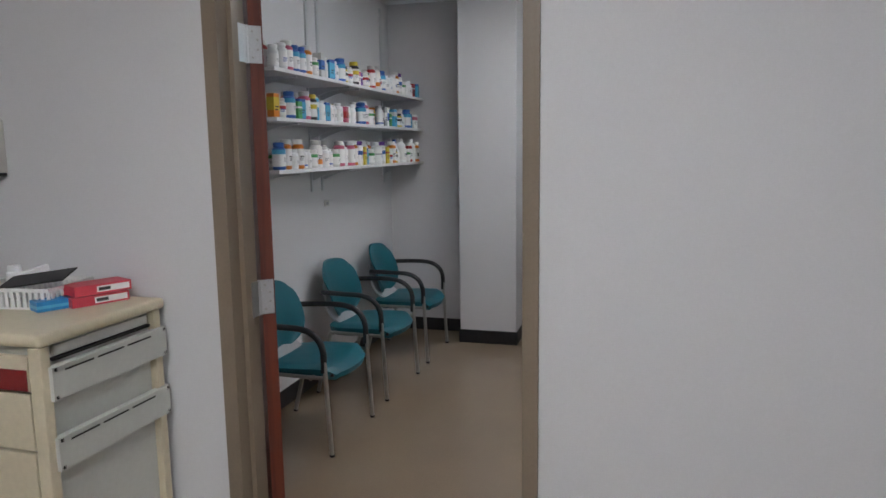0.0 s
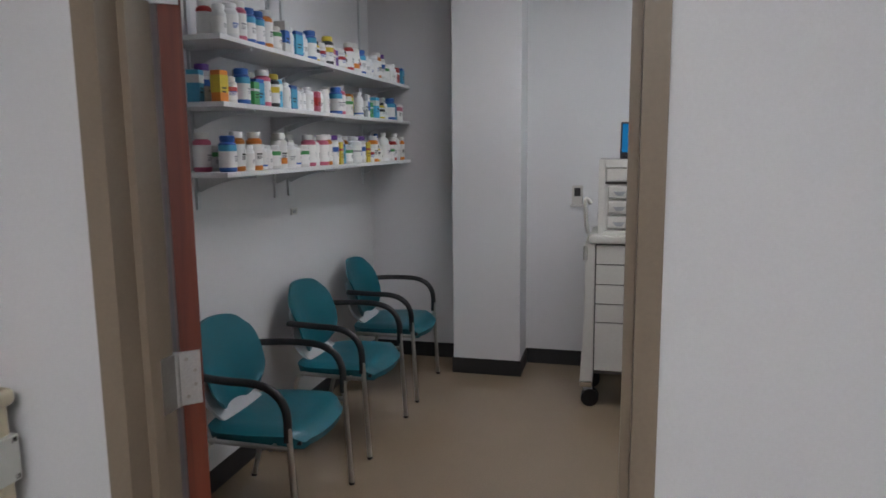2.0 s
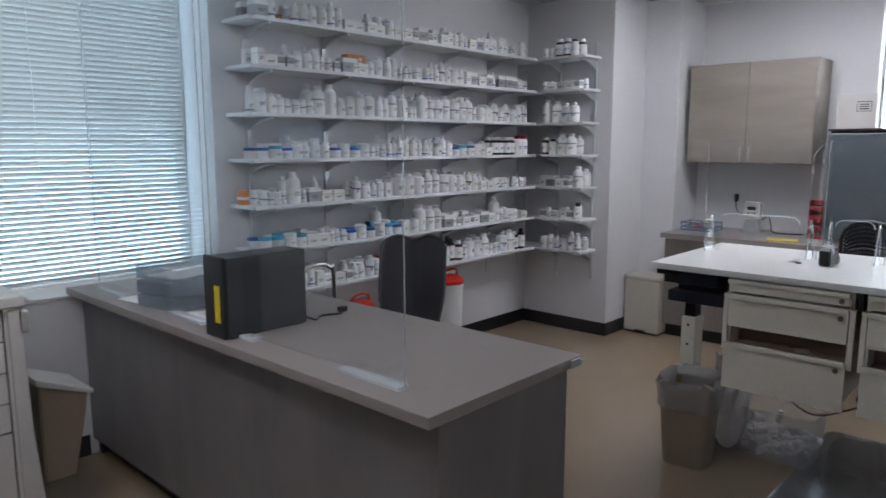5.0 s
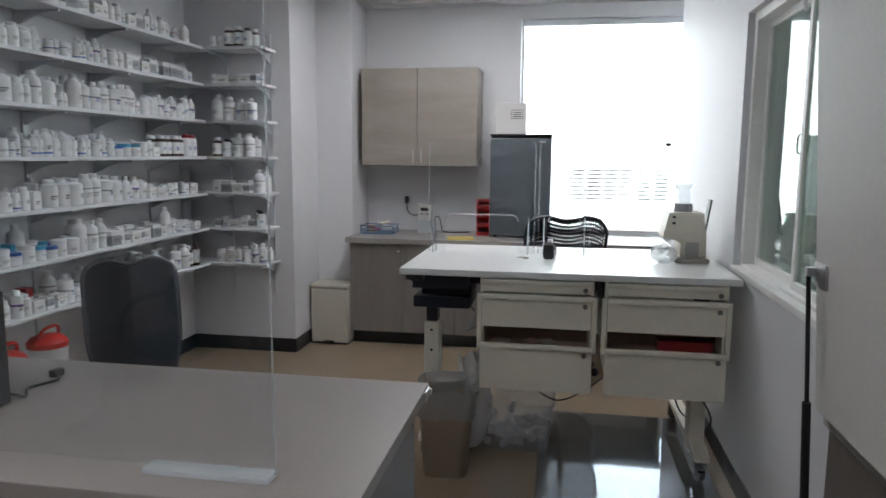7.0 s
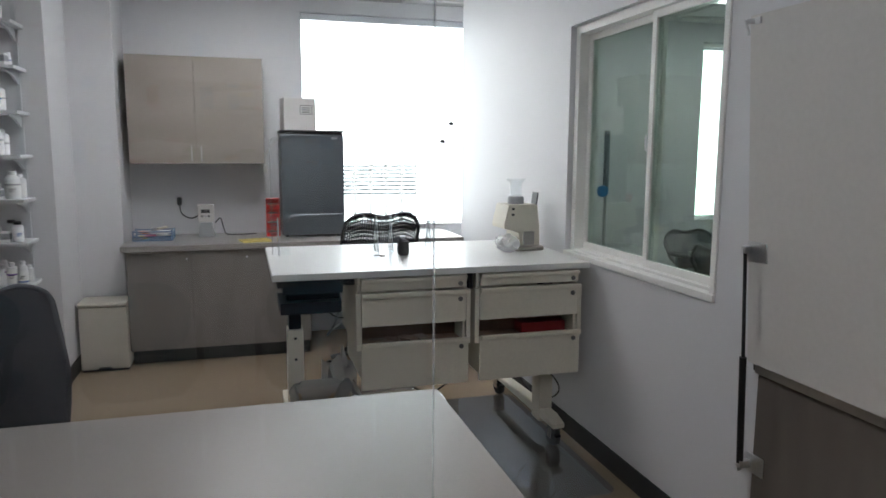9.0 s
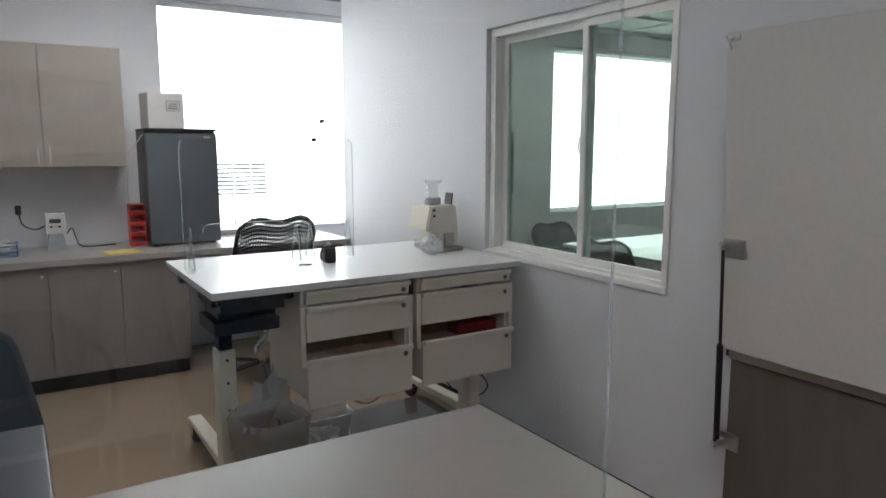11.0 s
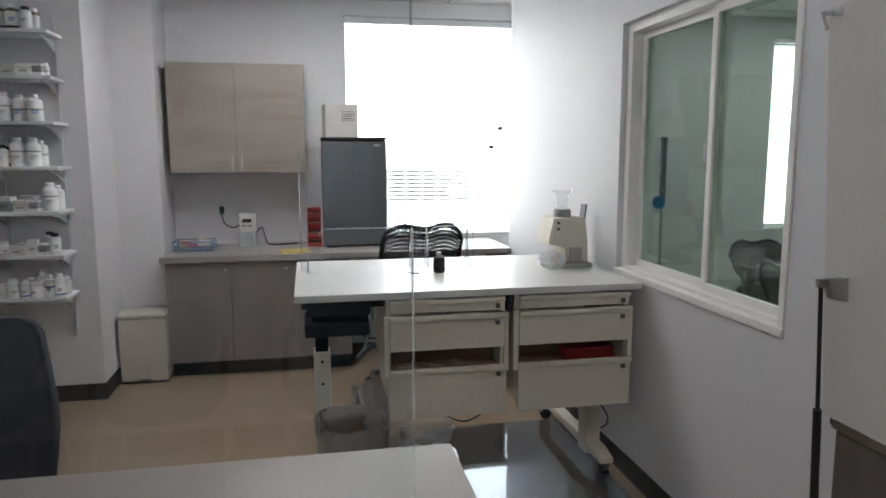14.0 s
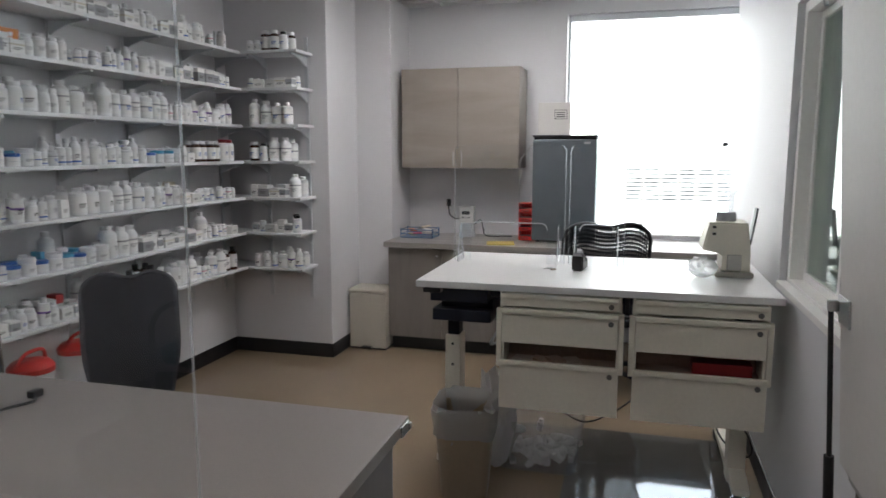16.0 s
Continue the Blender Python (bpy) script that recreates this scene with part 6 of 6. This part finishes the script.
for k in range(4):
    # black blocks put in for the shade inside the open compartments
    part("contents", block(-0.04, 0.04, -0.04, 0.04, 0.07 * k + 0.0065, 0.07 * k + 0.034, bev=0.004), BLACK, rk, "black block standing in for the dark opening")
    part("label_clip", block(-0.0535, -0.0505, -0.028, 0.028, 0.07 * k + 0.008, 0.07 * k + 0.024), DARK_RED, rk)
# wall outlet, charger box and its lead
ot = thing("wall_outlet", pose(XE - 0.001, 4.045, 1.09), "black wall outlet plate", "outlet")
part("plate", block(-0.008, 0, -0.018, 0.018, -0.03, 0.03, bev=0.003), BLACK, ot)
cb = thing("timer_box", pose(5.1, 3.845, 0.8365), "small white electronic timer box on a stand", "timer")
part("stand", prism([(-0.06, 0), (0.06, 0), (0.04, 0.11), (-0.04, 0.11)], -0.05, 0.05, "x", bev=0.006), ACRYLIC_EDGE, cb)
part("case", block(-0.03, 0.05, -0.058, 0.058, 0.1105, 0.24, bev=0.006), BONE, cb)
part("panel", block(-0.0315, -0.0303, -0.03, 0.035, 0.178, 0.205), BLACK, cb)
for k in range(3):
    part("button", block(-0.0325, -0.0303, -0.03 + 0.024 * k, -0.014 + 0.024 * k, 0.148, 0.16, bev=0.001), (BLACK, GREY_PLASTIC, BLACK)[k], cb)
part("lead", tube(bend([(0.05, 0.05, 0.16), (0.1, 0.11, 0.13), (0.15, 0.18, 0.16), (0.175, 0.2, 0.24)], 6), 0.005, 6), BLACK, cb)
part("lead", tube(bend([(0.02, -0.063, 0.1), (0.06, -0.1, 0.13), (0.07, -0.12, 0.06), (0.03, -0.16, 0.006), (0.05, -0.36, 0.006)], 6), 0.005, 6), BLACK, cb)
yp = solid("paper_pad", moved(block(-0.07, 0.07, -0.1, 0.1, 0, 0.012), pose(4.72, 3.5, 0.8365, 0, 0, 12)), YELLOW_PAPER, "yellow paper pad on the worktop", "paper pad")
SLATE = mat("slate_blue_wire", (0.09, 0.17, 0.3), 0.45)
tr = thing("supply_tray", pose(4.98, 4.2, 0.8365), "blue wire tray of small colourful packets", "tray")
part("base", block(-0.09, 0.09, -0.13, 0.13, 0, 0.006), SLATE, tr)
for z in (0.03, 0.065):
    part("wire", tube([(-0.09, -0.13, z), (0.09, -0.13, z), (0.09, 0.13, z), (-0.09, 0.13, z), (-0.09, -0.13, z)], 0.004, 6), SLATE, tr)
for x, y in ((-0.09, -0.13), (0.09, -0.13), (0.09, 0.13), (-0.09, 0.13)):
    part("post", tube([(x, y, 0.004), (x, y, 0.075)], 0.005, 6), SLATE, tr)
rnd = random.Random(2)
for k in range(7):
    solid("sachet", moved(block(-0.035, 0.035, -0.02, 0.02, 0, 0.014, bev=0.003), pose(4.98 + rnd.uniform(-0.04, 0.04), 4.2 + rnd.uniform(-0.08, 0.08), 0.843 + 0.012 * k, rnd.uniform(-10, 10), rnd.uniform(-10, 10), rnd.uniform(0, 180))), (PRINT["yellow"], PRINT["pink"], CARD, PRINT["orange"], PAPER, PRINT["grey"], PRINT["cream"])[k], "small packet in the wire tray", "packet", "packets in the tray")
lg = thing("data_logger", pose(4.99, 3.405, 1.31), "white temperature probe hanging on its cable", "temperature probe")
part("body", block(-0.012, 0.012, -0.014, 0.014, 0, 0.06, bev=0.004), BONE, lg)
part("cable", tube(bend([(0, 0, 0.06), (0, -0.005, 0.14), (0.0, -0.08, 0.24), (0.01, -0.14, 0.33), (0.02, -0.13, 0.36)], 6), 0.004, 6), BONE, lg)
part("probe_wire", tube(bend([(0, 0, 0.0), (0, 0.004, -0.1), (0.0, 0.0, -0.19)], 6), 0.002, 5), GREY_PLASTIC, lg)

# pedal bin
pb = thing("pedal_bin", pose(4.68, 4.5, 0), "beige metal pedal bin with lid beside the cabinet", "bin")
part("body", block(-0.1, 0.14, -0.15, 0.15, 0.012, 0.44, bev=0.012), BEIGE_BIN, pb)
part("lid", block(-0.106, 0.144, -0.156, 0.156, 0.4405, 0.47, bev=0.012), BEIGE_BIN, pb)
part("plinth", block(-0.095, 0.135, -0.145, 0.145, 0.0, 0.0115), BLACK, pb)
part("pedal", block(-0.135, -0.1005, -0.04, 0.04, 0.012, 0.03, bev=0.004), BLACK, pb)


# buckets with red lids under the shelves, and a step stool
def sharps_bucket(m, h, r):
    t = thing("sharps_container", m, "milky plastic waste container with red lid under the shelves", "container", "containers under the shelves")
    part("body", lathe([(r * 0.85, 0), (r * 0.87, 0.01), (r, h * 0.94), (r * 1.03, h * 0.95), (r * 1.03, h)], 24), MILKY, t)
    part("lid", lathe([(r * 1.07, h + 0.0005), (r * 1.08, h + 0.025), (r * 0.85, h + 0.05), (r * 0.4, h + 0.06)], 24), RED, t, "red lid")
    part("handle", tube(bend([(-r * 0.9, 0, h + 0.03), (-r * 0.6, -0.02, h + 0.09), (0, -0.03, h + 0.105), (r * 0.6, -0.02, h + 0.09), (r * 0.9, 0, h + 0.03)], 6), 0.009, 8), RED, t)


sharps_bucket(pose(3.12, 5.29, 0), 0.53, 0.105)
sharps_bucket(pose(2.25, 5.27, 0), 0.49, 0.095)
sharps_bucket(pose(2.58, 5.31, 0), 0.49, 0.09)
ss = thing("step_stool", pose(1.592, 4.83, 0), "chrome step stool with hoop handle", "step stool")
part("hoop", tube(bend([(-0.11, 0, 0.01), (-0.11, 0, 0.8), (-0.08, 0, 0.89), (0, 0, 0.91), (0.08, 0, 0.89), (0.11, 0, 0.8), (0.11, 0, 0.01)], 8), 0.012, 10), CHROME, ss)
part("step", block(-0.15, 0.15, -0.2, -0.02, 0.21, 0.24, bev=0.01), BLACK, ss)
for x in (-0.13, 0.13):
    part("leg", tube([(x, -0.18, 0.004), (x, -0.16, 0.212)], 0.011, 8), CHROME, ss)

# ---- meeting room behind the glass ----
mt = thing("meeting_table", pose(3.3, -0.5, 0), "white meeting room table", "table")
part("tabletop", block(-0.75, 0.75, -1.2, 0.88, 0.722, 0.75, bev=0.004), WHITE_LAM, mt)
for x in (-0.65, 0.65):
    for y in (-1.1, 0.78):
        part("leg", tube([(x, y, 0), (x, y, 0.7215)], 0.025, 12), SATIN, mt)
office_chair("office_chair", pose(3.2, 0.55, 0, 0, 0, -80), 0.915, True, "dark office chair at the meeting table", 0.85)
office_chair("office_chair", pose(4.45, -0.1, 0, 0, 0, 180), 0.82, True, "dark office chair at the meeting table")
bd = thing("floor_stand", pose(3.175, 1.58, 0), "slim grey floor stand with round blue knob", "stand")
part("base", lathe([(0.13, 0), (0.13, 0.012), (0.03, 0.02), (0.02, 0.03)], 24), GREY_PLASTIC, bd)
part("pole", tube([(0, 0, 0.028), (0, 0, 1.25)], 0.009, 10), GREY_PLASTIC, bd)
part("bar", block(-0.013, 0.013, -0.013, 0.013, 1.25, 1.6, bev=0.004), SLATE_GREY, bd)
part("knob", moved(lathe([(0.03, -0.012), (0.034, -0.006), (0.034, 0.006), (0.03, 0.012)], 20), pose(-0.005, 0.02, 1.26, 90, 0, 40)), BLUEP, bd, "round blue knob")
nb_ = thing("venetian_blind", pose(XE + 0.06, (NY0 + NY1) / 2, 0, 0, 0, 90), "lowered white venetian blind in the meeting room", "blind")
blind(nb_, -0.985, 0.985, NZ0 + 0.02, NZ1 - 0.002, 0.0, 4, pitch=0.024, w=0.014)
lc = thing("low_credenza", pose(4.9, 1.2, 0), "white low credenza along the meeting room wall", "credenza")
part("body", block(-0.3, 0.38, -0.5, 0.5, 0.04, 0.7, bev=0.004), WHITE_LAM, lc)
part("plinth", block(-0.28, 0.38, -0.48, 0.48, 0.0, 0.0395), BLACK, lc)
for y in (-0.25, 0.25):
    part("door", block(-0.318, -0.3005, y - 0.245, y + 0.245, 0.06, 0.68, bev=0.002), WHITE_LAM, lc)

# ---- seen outside: a building's louvred vents, held up by added thin posts ----
fc = thing("louvred_panel", pose(7.9, 0, -0.5), "pale grey louvred building vents held on added thin posts", "louvre panel")
for k in range(6):
    y = 1.62 + 0.19 * k
    v = part("frame", blocks((0.0, 0.03, y - 0.095, y - 0.075, 0.0, 1.83), (0.0, 0.03, y + 0.075, y + 0.095, 0.0, 1.83)), FRAME_WHITE, fc)
    for q in range(8):
        part("slat", block(0.0, 0.02, y - 0.0745, y + 0.0745, 1.46 + 0.047 * q, 1.483 + 0.047 * q), LOUVRE, v)
